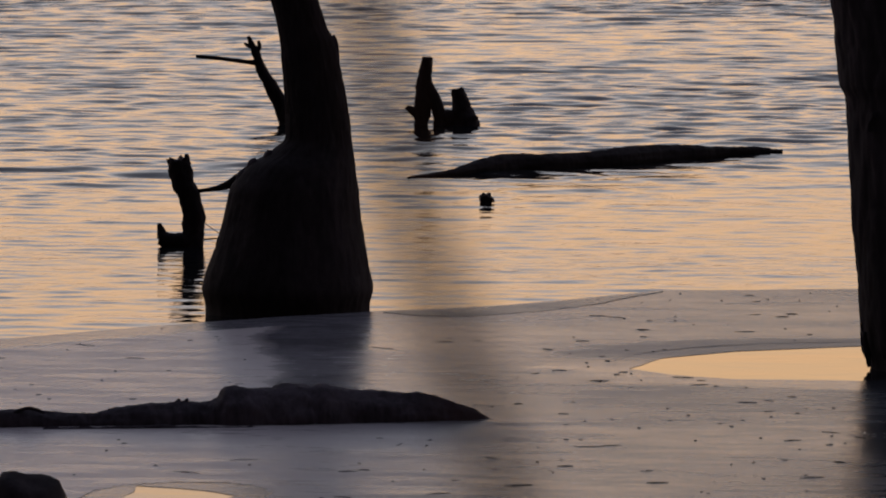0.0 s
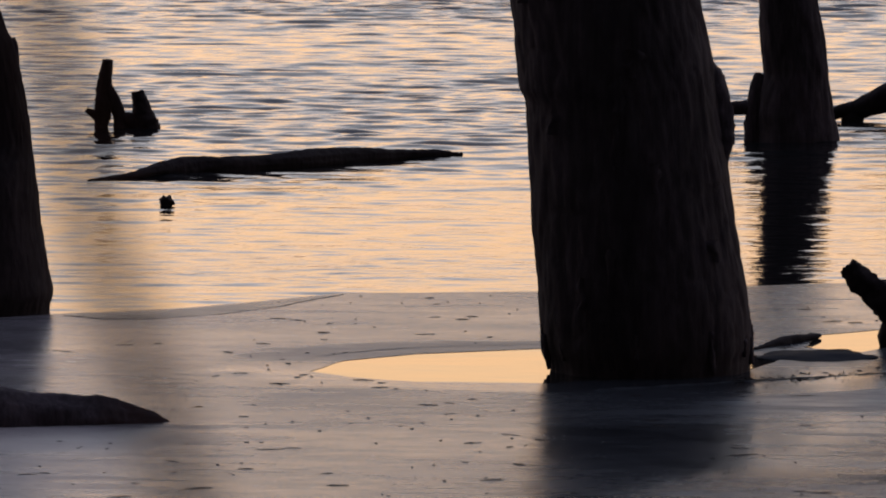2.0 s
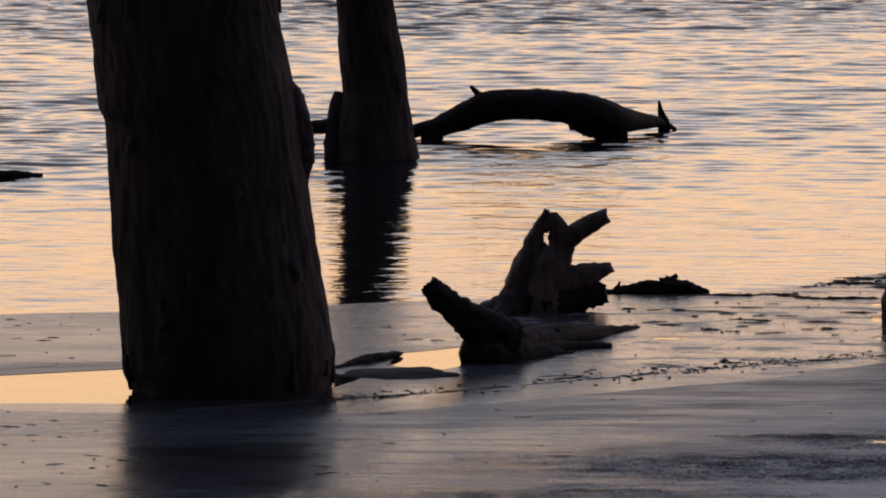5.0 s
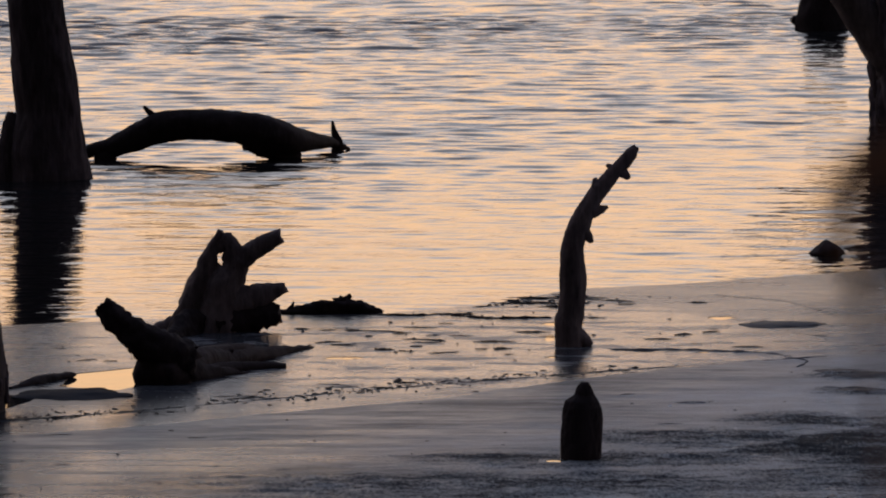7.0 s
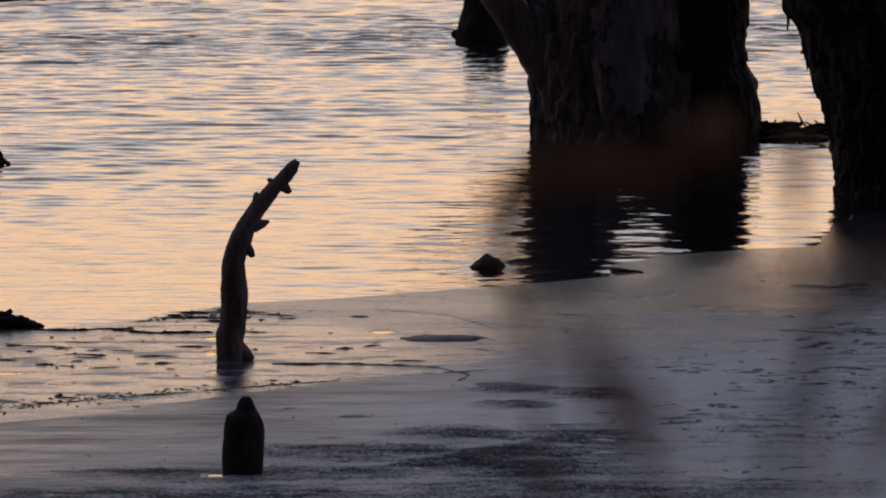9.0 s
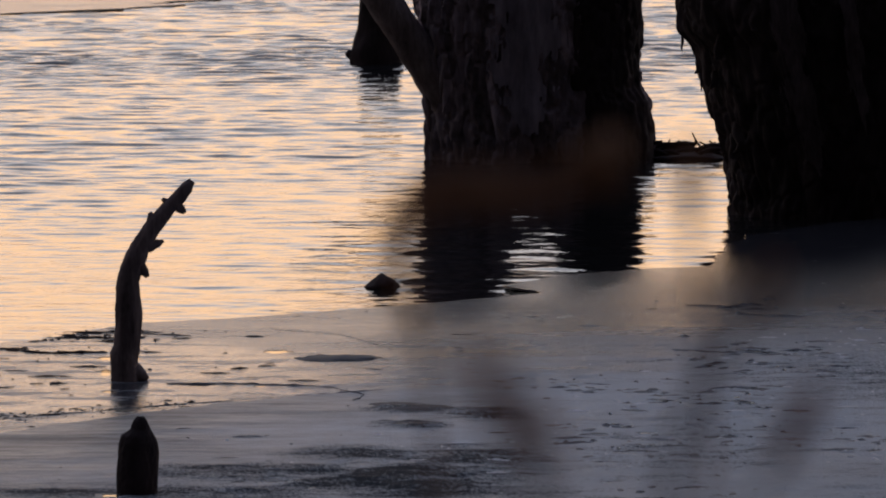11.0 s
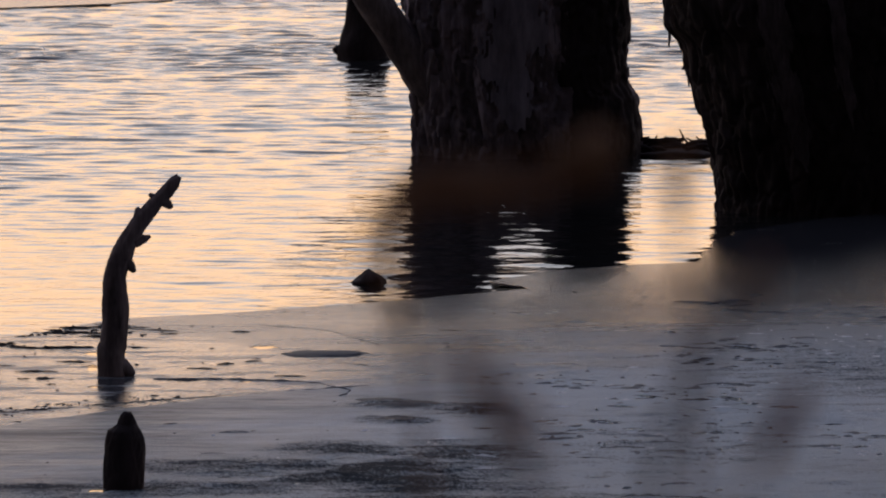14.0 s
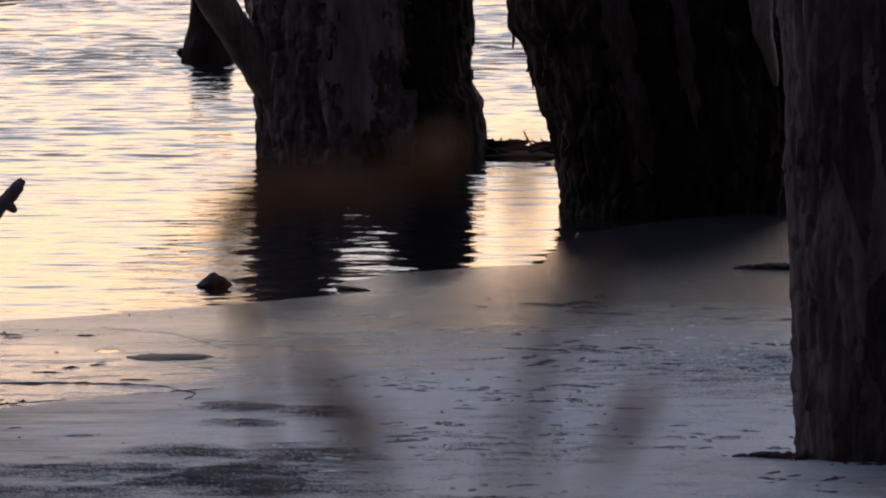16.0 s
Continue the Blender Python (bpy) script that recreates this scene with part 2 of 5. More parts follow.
M_WATER, M_STILL = open_water(), still_water()
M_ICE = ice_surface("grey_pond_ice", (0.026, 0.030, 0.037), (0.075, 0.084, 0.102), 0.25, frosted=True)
M_FARICE = ice_surface("far_pond_ice", (0.10, 0.108, 0.13), (0.24, 0.255, 0.30), 0.2)
M_THIN = ice_surface("thin_dark_ice", (0.045, 0.047, 0.055), (0.10, 0.105, 0.12), 0.28)
M_SLUSH = ice_surface("crusted_ice", (0.03, 0.032, 0.038), (0.115, 0.12, 0.14), 0.5, relief=0.035)
M_SLUSH.node_tree.nodes["Principled BSDF"].inputs["Specular IOR Level"].default_value = 0.1


def soil():
    m, n, l, b = material("bank_soil")
    nz = mapped(n, l, 6.0, 8, 0.65)
    l.new(ramp(n, l, nz.outputs[0], [(0.35, (0.03, 0.025, 0.018)), (0.65, (0.10, 0.085, 0.055))]).outputs[0], b.inputs["Base Color"])
    b.inputs["Roughness"].default_value = 0.95
    bumped(n, l, b, nz.outputs[0], 0.05)
    return m


# near-white frost colour that stands in for bright reflections on ridged ice
M_GLINT = ice_surface("white_glint_frost", (0.74, 0.78, 0.82), (0.90, 0.92, 0.94), 0.6, relief=0.004)
M_SLAB = ice_surface("dark_slab_ice", (0.018, 0.019, 0.022), (0.065, 0.068, 0.08), 0.7, relief=0.02)
M_SLAB.node_tree.nodes["Principled BSDF"].inputs["Specular IOR Level"].default_value = 0.03
M_SOIL = soil()
M_LITTER = wood("wet_litter", (0.02, 0.017, 0.016), (0.09, 0.07, 0.06))


# ---- building helpers ----
def finish(name, bm, mat, smooth=True):
    me = bpy.data.meshes.new(name)
    bmesh.ops.recalc_face_normals(bm, faces=bm.faces)
    bm.to_mesh(me)
    bm.free()
    me.materials.append(mat)
    if smooth:
        me.polygons.foreach_set("use_smooth", [True] * len(me.polygons))
    return new(name, me)


def part(name, bm, mat, parent, label="", smooth=True):
    ob = finish(name, bm, mat, smooth)
    ob.parent = parent
    if label:
        tagged(ob, label)
    return ob


def thing(name, x, y, az, label, category, group="", z=0.0):
    """An Empty at the thing's base; its own x runs to the right as seen from the bank, y away from it."""
    ob = new(name)
    ob.matrix_basis = pose(x, y, z, 0, 0, -az)
    return tagged(ob, label, category, group)


def spline(pts, count):
    """Catmull-Rom through pts (any width), count samples."""
    p = np.array([pts[0]] + list(pts) + [pts[-1]], float)
    out = []
    for u in np.linspace(0, len(pts) - 1, count):
        i = min(int(u), len(pts) - 2)
        t = u - i
        a, b, c, d = p[i], p[i + 1], p[i + 2], p[i + 3]
        out.append(0.5 * (2 * b + (c - a) * t + (2 * a - 5 * b + 4 * c - d) * t * t + (3 * b - a - 3 * c + d) * t ** 3))
    return np.array(out)


def ridges(theta, z, seed, folds):
    """Bark relief in -1..1: upright furrows that wander, plus lumps."""
    c, s = math.cos(theta), math.sin(theta)
    wander = 0.5 * noise.noise((c * 1.5 + seed, s * 1.5, z * 1.3))
    a = noise.noise((c * folds + wander + seed, s * folds, z * 1.6))
    furrow = max(0.0, 0.22 - abs(a)) / 0.22
    b = noise.noise((c * folds * 2.6 + seed, s * folds * 2.6 + 5, z * 7.0))
    e = noise.noise((c * 1.6 - seed, s * 1.6, z * 3.0 + 9))
    return 0.5 * a - 0.55 * furrow + 0.4 * b + 0.45 * e


def limb(bm, path, rings=28, sides=16, relief=0.12, seed=0.0, jag=0.25, grit=0.0):
    """A tapering, knotty limb along path rows (x, y, z, radius) with broken ends."""
    q = spline(path, rings)
    pos, rad = [Vector(r[:3]) for r in q], np.maximum(q[:, 3], 0.0002)
    side = None
    loops = []
    run, mean = 0.0, float(np.mean(rad))
    for i in range(rings):
        run += (pos[i] - pos[max(i - 1, 0)]).length / mean
        d = (pos[min(i + 1, rings - 1)] - pos[max(i - 1, 0)]).normalized()
        if side is None:
            side = d.orthogonal().normalized()
        side = (side - d * side.dot(d)).normalized()
        up = d.cross(side)
        loop = []
        end = i in (0, rings - 1)
        for k in range(sides):
            a = 2 * math.pi * k / sides
            rr = rad[i] * (1 + relief * (1.6 * ridges(a, i / rings * 3 + seed, seed, 2.4) + 0.9 * noise.noise((math.cos(a) * 3 + seed, math.sin(a) * 3, run * 0.5)) + 0.12))
            v = pos[i] + (side * math.cos(a) + up * math.sin(a)) * rr
            if grit:  # rotten flakes and fibre
                w = v + Vector((seed, 0, 0))
                v += (side * math.cos(a) + up * math.sin(a)) * grit * (noise.noise(w * 16) + 0.9 * noise.noise(w * 38) + 0.8 * noise.noise(w * 80))
            if end:
                v += d * rad[i] * jag * 2 * noise.noise((k * 1.7 + seed, i, 3.1))
            loop.append(bm.verts.new(v))
        loops.append(loop)
    for a, b in zip(loops, loops[1:]):
        for k in range(sides):
            bm.faces.new((a[k], a[(k + 1) % sides], b[(k + 1) % sides], b[k]))
    for loop, i in ((loops[0][::-1], 0), (loops[-1], rings - 1)):
        mid = bm.verts.new(sum((v.co for v in loop), Vector()) / sides)
        for k in range(sides):
            bm.faces.new((loop[k], loop[(k + 1) % sides], mid))
    return bm


def bark_plates(theta, r, z, size, seed):
    """Relief of plated bark in -1..1: long plates of uneven height with cracks between them."""
    x, y, zz = r * math.cos(theta) / size, r * math.sin(theta) / size, z / (size * 3.2)
    warp = 0.45 * noise.noise((x * 0.9, y * 0.9, zz * 1.7 + seed))
    far, spots = noise.voronoi((x + warp + seed, y + warp, zz + 0.5 * warp))
    own = math.sin(12.9898 * spots[0][0] + 78.233 * spots[0][1] + 37.7 * spots[0][2]) * 43758.5453
    crack = max(0.0, 0.16 - (far[1] - far[0])) / 0.16
    return 1.1 * (own - math.floor(own) - 0.45) - 0.9 * crack


def trunk(bm, profile, rings=150, sides=110, relief=0.02, folds=7.0, seed=0.0, deep=1.0, jag=0.12, plated=0.0):
    """An upright stem from rows (z, centre x, half width), with furrowed bark and a splintered top."""
    rows = np.array(profile)
    low = min(rows[-1][0], 1.35)
    zs = np.concatenate([np.linspace(rows[0][0], low, rings), np.linspace(low, rows[-1][0], 30)[1:]]) if rows[-1][0] > low else np.linspace(rows[0][0], low, rings)
    smooth = []
    for k in (1, 2):
        fine = np.interp(np.linspace(rows[0][0], rows[-1][0], 800), rows[:, 0], rows[:, k])
        width = max(3, int(0.028 / (rows[-1][0] - rows[0][0]) * 800) | 1) if rows[-1][0] > 0.5 else 3
        fine = np.convolve(np.pad(fine, width // 2, mode="edge"), np.ones(width) / width, "valid")
        smooth.append(np.interp(zs, np.linspace(rows[0][0], rows[-1][0], 800), fine))
    q = np.stack([zs, *smooth], 1)
    rings = len(q)
    loops = []
    for i, (z, cx, r) in enumerate(q):
        loop = []
        for k in range(sides):
            a = 2 * math.pi * k / sides
            d = relief * ridges(a, z * 2, seed, folds)
            if plated:
                d += 0.55 * relief * bark_plates(a, r, z, plated, seed)
            zz = z
            if i == rings - 1:
                zz += jag * (noise.noise((math.cos(a) * 4 + seed, math.sin(a) * 4, 0)) + 0.6 * noise.noise((k * 0.9, seed, 2)))
            loop.append(bm.verts.new((cx + (r + d) * math.cos(a), (r * deep + d) * math.sin(a), zz)))
        loops.append(loop)
    for a, b in zip(loops, loops[1:]):
        for k in range(sides):
            bm.faces.new((a[k], a[(k + 1) % sides], b[(k + 1) % sides], b[k]))
    mid = bm.verts.new((q[-1][1], 0, q[-1][0] - 0.15))
    for k in range(sides):
        bm.faces.new((loops[-1][k], loops[-1][(k + 1) % sides], mid))
    return bm


def lump(bm, x, y, z, rx, ry, rz, seed=0.0, rough=0.25, sub=3, flat=0.0):
    """A rough rounded clod or stone."""
    made = bmesh.ops.create_icosphere(bm, subdivisions=sub, radius=1.0)["verts"]
    for v in made:
        k = 1 + rough * noise.noise(v.co * 1.8 + Vector((seed, seed, 0))) + 0.4 * rough * noise.noise(v.co * 5 + Vector((seed, 0, 0)))
        v.co = Vector((x + v.co.x * rx * k, y + v.co.y * ry * k, z + max(v.co.z, -1 + flat) * rz * k))
    return bm


def strip(bm, x, y, z, length, width, lean=0.1, seed=0.0):
    """A hanging strip of bark, 6 mm thick, torn at its foot."""
    front, back = [], []
    steps = 12
    for i in range(steps + 1):
        u = i / steps
        w = width * (1 - 0.55 * u + 0.3 * noise.noise((u * 4, seed, 0)))
        cx = x + lean * length * u + 0.012 * noise.noise((u * 3, seed, 4))
        cy = y - 0.02 * math.sin(u * 2.6)
        for row, dy in ((front, 0.0), (back, 0.006)):
            row.append((bm.verts.new((cx - w / 2, cy + dy, z - u * length)), bm.verts.new((cx + w / 2, cy + dy, z - u * length - 0.01 * (i == steps)))))
    for i in range(steps):
        (a, b), (c, d) = front[i], front[i + 1]
        (e, f), (g, h) = back[i], back[i + 1]
        for q in ((a, b, d, c), (f, e, g, h), (e, a, c, g), (b, f, h, d)):
            bm.faces.new(q)
    bm.faces.new((front[0][1], front[0][0], back[0][0], back[0][1]))
    bm.faces.new((front[-1][0], front[-1][1], back[-1][1], back[-1][0]))
    return bm


def rim(corners, step, wobble, seed, closed=True):
    """A wavering outline through corners, one vertex each step metres."""
    out = []
    pts = list(corners) + ([corners[0]] if closed else [])
    for (x0, y0), (x1, y1) in zip(pts, pts[1:]):
        n = max(1, int(math.hypot(x1 - x0, y1 - y0) / step))
        for i in range(n):
            x, y = x0 + (x1 - x0) * i / n, y0 + (y1 - y0) * i / n
            k = wobble * (noise.noise((x * 2.5, y * 2.5, seed)) + 0.5 * noise.noise((x * 9, y * 9, seed + 3)))
            out.append((x + k * 1.5, y + k))
    return out


def sheet(bm, outer, holes, z, thick):
    """A flat sheet with openings, thick metres deep."""
    edges = []
    for ring in [outer] + holes:
        vs = [bm.verts.new((x, y, z)) for x, y in ring]
        edges += [bm.edges.new((vs[i], vs[(i + 1) % len(vs)])) for i in range(len(vs))]
    bmesh.ops.triangle_fill(bm, use_beauty=True, use_dissolve=False, edges=edges)
    skirt = bmesh.ops.extrude_edge_only(bm, edges=edges)
    for v in skirt["geom"]:
        if isinstance(v, bmesh.types.BMVert):
            v.co.z -= thick
    return bm


def ring_of(x, y, rx, ry, seed, count=30):
    def swell(a, k):
        return 1 + 0.45 * noise.noise((math.cos(a) * 1.6 + seed, math.sin(a) * 1.6, seed + k)) + 0.3 * noise.noise((math.cos(a) * 4 + seed, math.sin(a) * 4, seed + k))
    return [(x + rx * math.cos(a) * swell(a, 0), y + ry * math.sin(a) * swell(a, 0))
            for a in (2 * math.pi * k / count for k in range(count))]


# ---- water, ice and bank ----
def flat(name, x0, x1, y0, y1, z, mat, label, category):
    bm = bmesh.new()
    bm.faces.new([bm.verts.new(c) for c in ((x0, y0, z), (x1, y0, z), (x1, y1, z), (x0, y1, z))])
    return tagged(finish(name, bm, mat, False), label, category, kind="structure")


flat("water", -2500, 2500, 6, 4500, -0.14, M_WATER, "open rippled pond water reflecting the dusk sky", "water")


def wind_waves(x, y, shortest):
    """Heights of a wind-ruffled pond, long and short trains apart; most run up and down the pond."""
    rng = random.Random(3)
    h = [np.zeros_like(x), np.zeros_like(x)]
    for k in range(150):
        short = k >= 90
        length = 0.11 * (2.2 ** rng.random()) if short else 0.22 * (3.4 ** rng.random())
        a = math.radians(rng.gauss(86, 28 if short else 25))
        phase, steep = rng.random() * 6.28, (0.0132 if short else 0.0101) * (0.6 + 0.8 * rng.random())
        if length < shortest:
            continue
        q = 2 * math.pi / length
        h[short] += steep / q * np.sin(q * (math.cos(a) * x + math.sin(a) * y) + phase + 0.9 * np.sin(0.7 * x + 0.5 * y + k))
    return h


def ruffle(x, y, least):
    """How far the wind reaches: sheltered along the ice, gusty farther out."""
    east = np.clip(x + 4.2, 0, 7)
    lee = np.clip(x - 0.3, 0, 1.8)  # the big trees shelter the water beyond them
    reach = np.clip((y - 22.3 - 0.35 * east - lee) / (4.5 + 0.7 * east + 5.0 * lee), 0, 1)
    reach = least + (1.16 - least) * reach * reach * (3 - 2 * reach)
    gust = 0.78 + 0.22 * np.sin(0.55 * x + 1.1 * np.sin(0.21 * y)) * np.sin(0.38 * y + 0.8 * np.sin(0.4 * x))
    return reach * gust * (0.8 + 0.2 * np.clip((-1.2 - x) / 2.5, 0, 1) + 1.1 * np.clip((y - 38.0) / 16.0, 0, 1))


def wave_field(x0, x1, y0, y1, dx, dy):
    xs, ys = np.arange(x0, x1 + dx / 2, dx), np.arange(y0, y1 + dy / 2, dy)
    gx, gy = np.meshgrid(xs, ys)
    longer, shorter = wind_waves(gx, gy, 2.6 * dy)
    gz = -0.012 + ruffle(gx, gy, 0.2 + 0.04 * np.clip(gx + 4.2, 0, 7) + 0.45 * np.clip(gx - 0.6, 0, 1)) * longer + ruffle(gx, gy, 0.62) * shorter
    nx, ny = len(xs), len(ys)
    me = bpy.data.meshes.new("pond_water")
    me.vertices.add(nx * ny)
    me.vertices.foreach_set("co", np.stack([gx, gy, gz], -1).astype(np.float32).ravel())
    k = (np.arange(ny - 1)[:, None] * nx + np.arange(nx - 1)[None, :]).ravel()
    quads = np.stack([k, k + 1, k + nx + 1, k + nx], -1).astype(np.int32)
    me.loops.add(quads.size)
    me.loops.foreach_set("vertex_index", quads.ravel())
    me.polygons.add(len(quads))
    me.polygons.foreach_set("loop_start", np.arange(0, quads.size, 4, dtype=np.int32))
    me.polygons.foreach_set("use_smooth", np.ones(len(quads), dtype=bool))
    me.update(calc_edges=True)
    me.materials.append(M_WATER)
    return tagged(new("pond_water", me), "open rippled pond water reflecting the dusk sky", "water", kind="structure")


wave_field(-7.0, 5.0, 17.0, 26.0, 0.036, 0.022)
wave_field(-9.0, 7.0, 26.0, 34.0, 0.040, 0.021)
wave_field(-12.8, 9.8, 34.0, 52.0, 0.064, 0.030)
wave_field(-20.0, 14.0, 52.0, 92.0, 0.13, 0.058)

SHORE = [(-30, 12.5), (-14, 14.4), (-6.5, 16.6), (-4.17, 17.33), (-3.71, 17.97), (-3.29, 18.40), (-3.0, 18.6), (-2.79, 18.88), (-2.54, 19.28), (-2.32, 19.30),
         (-1.96, 19.4), (-1.3, 19.7), (-1.08, 19.83), (-0.48, 20.1), (-0.14, 20.16), (0.19, 20.55), (0.42, 21.05), (0.56, 21.25),
         (0.85, 21.42), (1.36, 21.9), (1.56, 22.1), (2.0, 22.6), (1.9, 23.02), (2.2, 23.6), (2.53, 23.92), (2.78, 24.05),
         (3.0, 25.4), (3.15, 26.0), (3.7, 27.0), (4.26, 27.6), (6, 28.5), (14, 30), (30, 31)]
margin = rim(SHORE, 0.06, 0.035, 1.0, closed=False)
outline = margin + [(30, 7.0), (-30, 7.0)]
holes = [
    rim([(-2.29, 16.67), (-2.23, 17.0), (-2.07, 17.22), (-1.75, 17.42), (-1.35, 17.45), (-1.05, 17.2), (-1.15, 16.75), (-1.63, 16.40), (-1.97, 16.40), (-2.17, 16.52)], 0.04, 0.012, 2.0),
    rim([(-3.0, 13.72), (-2.9, 13.69), (-2.73, 13.56), (-2.8, 13.3), (-2.97, 13.36)], 0.04, 0.02, 3.0),
    rim([(-1.02, 17.55), (-1.0, 17.95), (-0.84, 18.15), (-0.76, 17.65), (-0.85, 17.42)], 0.04, 0.015, 4.0),
]
rng = random.Random(5)
gaps = [(0.372, 19.15, 0.016, 0.12), (0.315, 15.45, 0.024, 0.03)]
for k in range(400):  # melt gaps round the frozen branch, none touching
    hx, hy = rng.uniform(-0.42, 0.95), rng.uniform(18.45, 20.15)
    hrx = rng.uniform(0.012, 0.05) if rng.random() < 0.7 else rng.uniform(0.045, 0.075)
    hry = hrx * rng.uniform(0.7, 1.5)
    inside = hy < 20.0 + 0.8 * max(0.0, hx) - 0.25 and hy > 18.3 + 0.35 * hx
    clear = math.hypot(hx - 0.43, hy - 18.86) > 0.1 + hrx and all(abs(hx - gx) > (hrx + grx) * 1.4 or abs(hy - gy) > (hry + gry) * 1.4 for gx, gy, grx, gry in gaps)
    if inside and clear and len(gaps) < 9:
        gaps.append((hx, hy, hrx, hry))
for hx, hy, hrx, hry in gaps:
    holes.append(ring_of(hx, hy, hrx, hry, rng.random() * 9))
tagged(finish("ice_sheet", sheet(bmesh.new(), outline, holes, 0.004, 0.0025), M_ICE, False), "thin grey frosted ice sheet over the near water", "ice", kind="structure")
bm = bmesh.new()
bm.faces.new([bm.verts.new((x, y - 0.12, 0.003)) for x, y in SHORE + [(30, 7.0), (-30, 7.0)]])
bmesh.ops.triangulate(bm, faces=bm.faces[:])
tagged(finish("pool_water", bm, M_STILL, False), "still dark water standing in the openings of the ice", "water", kind="structure")
far_edge = rim([(-40, 54), (-14, 58), (-0.6, 61.5), (1.3, 65.4), (4.4, 75.9), (14, 92), (40, 110)], 0.6, 0.5, 6.0, closed=False)
tagged(finish("far_ice", sheet(bmesh.new(), far_edge + [(120, 400), (-120, 400)], [], 0.014, 0.014), M_FARICE, False), "smooth pale ice farther out on the pond", "ice", kind="structure")
bm = bmesh.new()
crest = []
for i in range(241):  # low wooded shore on the far side of the pond
    x = -900 + 7.5 * i
    h = 7.5 + 1.6 * noise.noise((x * 0.02, 0, 1.0)) + 1.2 * noise.noise((x * 0.11, 0, 2.0))
    crest.append([bm.verts.new((x, 445, -0.2)), bm.verts.new((x, 450, 0.6 * h)), bm.verts.new((x, 456, h)), bm.verts.new((x, 475, -0.2))])
for a, b in zip(crest, crest[1:]):
    for k in range(3):
        bm.faces.new((a[k], b[k], b[k + 1], a[k + 1]))
tagged(finish("far_shore", bm, M_SOIL), "low dark wooded shore across the pond", "shore", kind="structure")
sliver = rim([(-3.25, 18.36), (-3.0, 18.53), (-2.79, 18.8), (-2.54, 19.22), (-2.65, 18.78), (-2.8, 18.44), (-2.96, 18.24), (-3.12, 18.24)], 0.05, 0.015, 8.0)
tagged(finish("thin_ice", sheet(bmesh.new(), sliver, [], 0.0055, 0.001), M_THIN, False), "darker skin of new ice along the edge", "ice", kind="structure")


SEAM = [(-1.5, 16.2), (-1.13, 16.5), (-0.79, 16.77), (-0.47, 17.09), (-0.16, 17.40), (0.47, 17.96), (0.89, 18.27), (1.2, 18.5)]


def seam_at(x):
    return float(np.interp(x, [p[0] for p in SEAM], [p[1] for p in SEAM]))


def crust(x0, x1, y0, y1, step, level):
    """Frozen crust that stands out of the ice in low islands; level(x, y) in metres above the ice."""
    nx, ny = int((x1 - x0) / step), int((y1 - y0) / (step * 1.4))
    verts = [(x, y, 0.004 + level(x, y)) for y in np.linspace(y0, y1, ny) for x in np.linspace(x0, x1, nx)]
    faces = []
    for j in range(ny - 1):
        for k in range(nx - 1):
            q = (j * nx + k, j * nx + k + 1, (j + 1) * nx + k + 1, (j + 1) * nx + k)
            if min(verts[c][2] for c in q) > 0.0043:
                faces.append(q)
    me = bpy.data.meshes.new("ice_crust")
    me.from_pydata(verts, [], faces)
    me.polygons.foreach_set("use_smooth", [True] * len(faces))
    me.materials.append(M_ICE)
    slush, dull = me.attributes.new("slush", 'FLOAT', 'POINT'), me.attributes.new("dull", 'FLOAT', 'POINT')
    slush.data.foreach_set("value", [crust_share(x, y) for x, y, z in verts])
    dull.data.foreach_set("value", [scoured_share(x, y) for x, y, z in verts])
    ob = new("ice_crust", me)
    bm = bmesh.new()
    bm.from_mesh(me)
    bmesh.ops.delete(bm, geom=[v for v in bm.verts if not v.link_faces], context='VERTS')
    bm.to_mesh(me)
    bm.free()
    return ob


def scoured_share(x, y):
    """How far the ice is scoured dull here, 0 to 1: in front of the seam, towards the trees."""
    side = (x + 1.25 + 0.5 * noise.noise((0.3 * x, y * 0.8, 7.0))) / 0.5
    edge = seam_at(x) - 0.42 * min(1.0, max(0.0, (0.7 - x) / 0.7)) + 0.05 * noise.noise((x * 1.5, y, 3.0))
    front = (edge - y) / 0.07
    worn = 1 - 0.65 * min(1.0, max(0.0, (edge - y - 0.15) / 0.7)) * min(1.0, max(0.0, (0.3 - x) / 0.8))
    west = max((15.45 + 0.25 * noise.noise((x * 1.2, y * 0.5, 4.0)) - y) / 0.5, (-3.41 + 0.213 * (17.64 - y) + 0.06 * noise.noise((x, y * 3, 9.0)) - x) / 0.16)
    west = min(0.52, max(0.0, west)) * min(1.0, max(0.0, (-1.9 - x) / 0.5))
    return max(west, min(1.0, max(0.0, side)) * min(1.0, max(0.0, front)) * worn)


def shore_at(x):
    return float(np.interp(x, [p[0] for p in SHORE], [p[1] for p in SHORE]))


PATCHES = [(1.21, 17.85, 0.14, 0.16), (1.17, 17.33, 0.11, 0.15), (1.0, 16.46, 0.2, 0.26), (0.68, 16.02, 0.3, 0.27), (1.13, 15.98, 0.15, 0.2), (1.28, 16.34, 0.19, 0.42), (0.5, 15.48, 0.55, 0.24),
           (1.41, 17.69, 0.12, 0.25), (0.3, 14.85, 0.8, 0.4), (1.2, 15.0, 0.6, 0.35)]


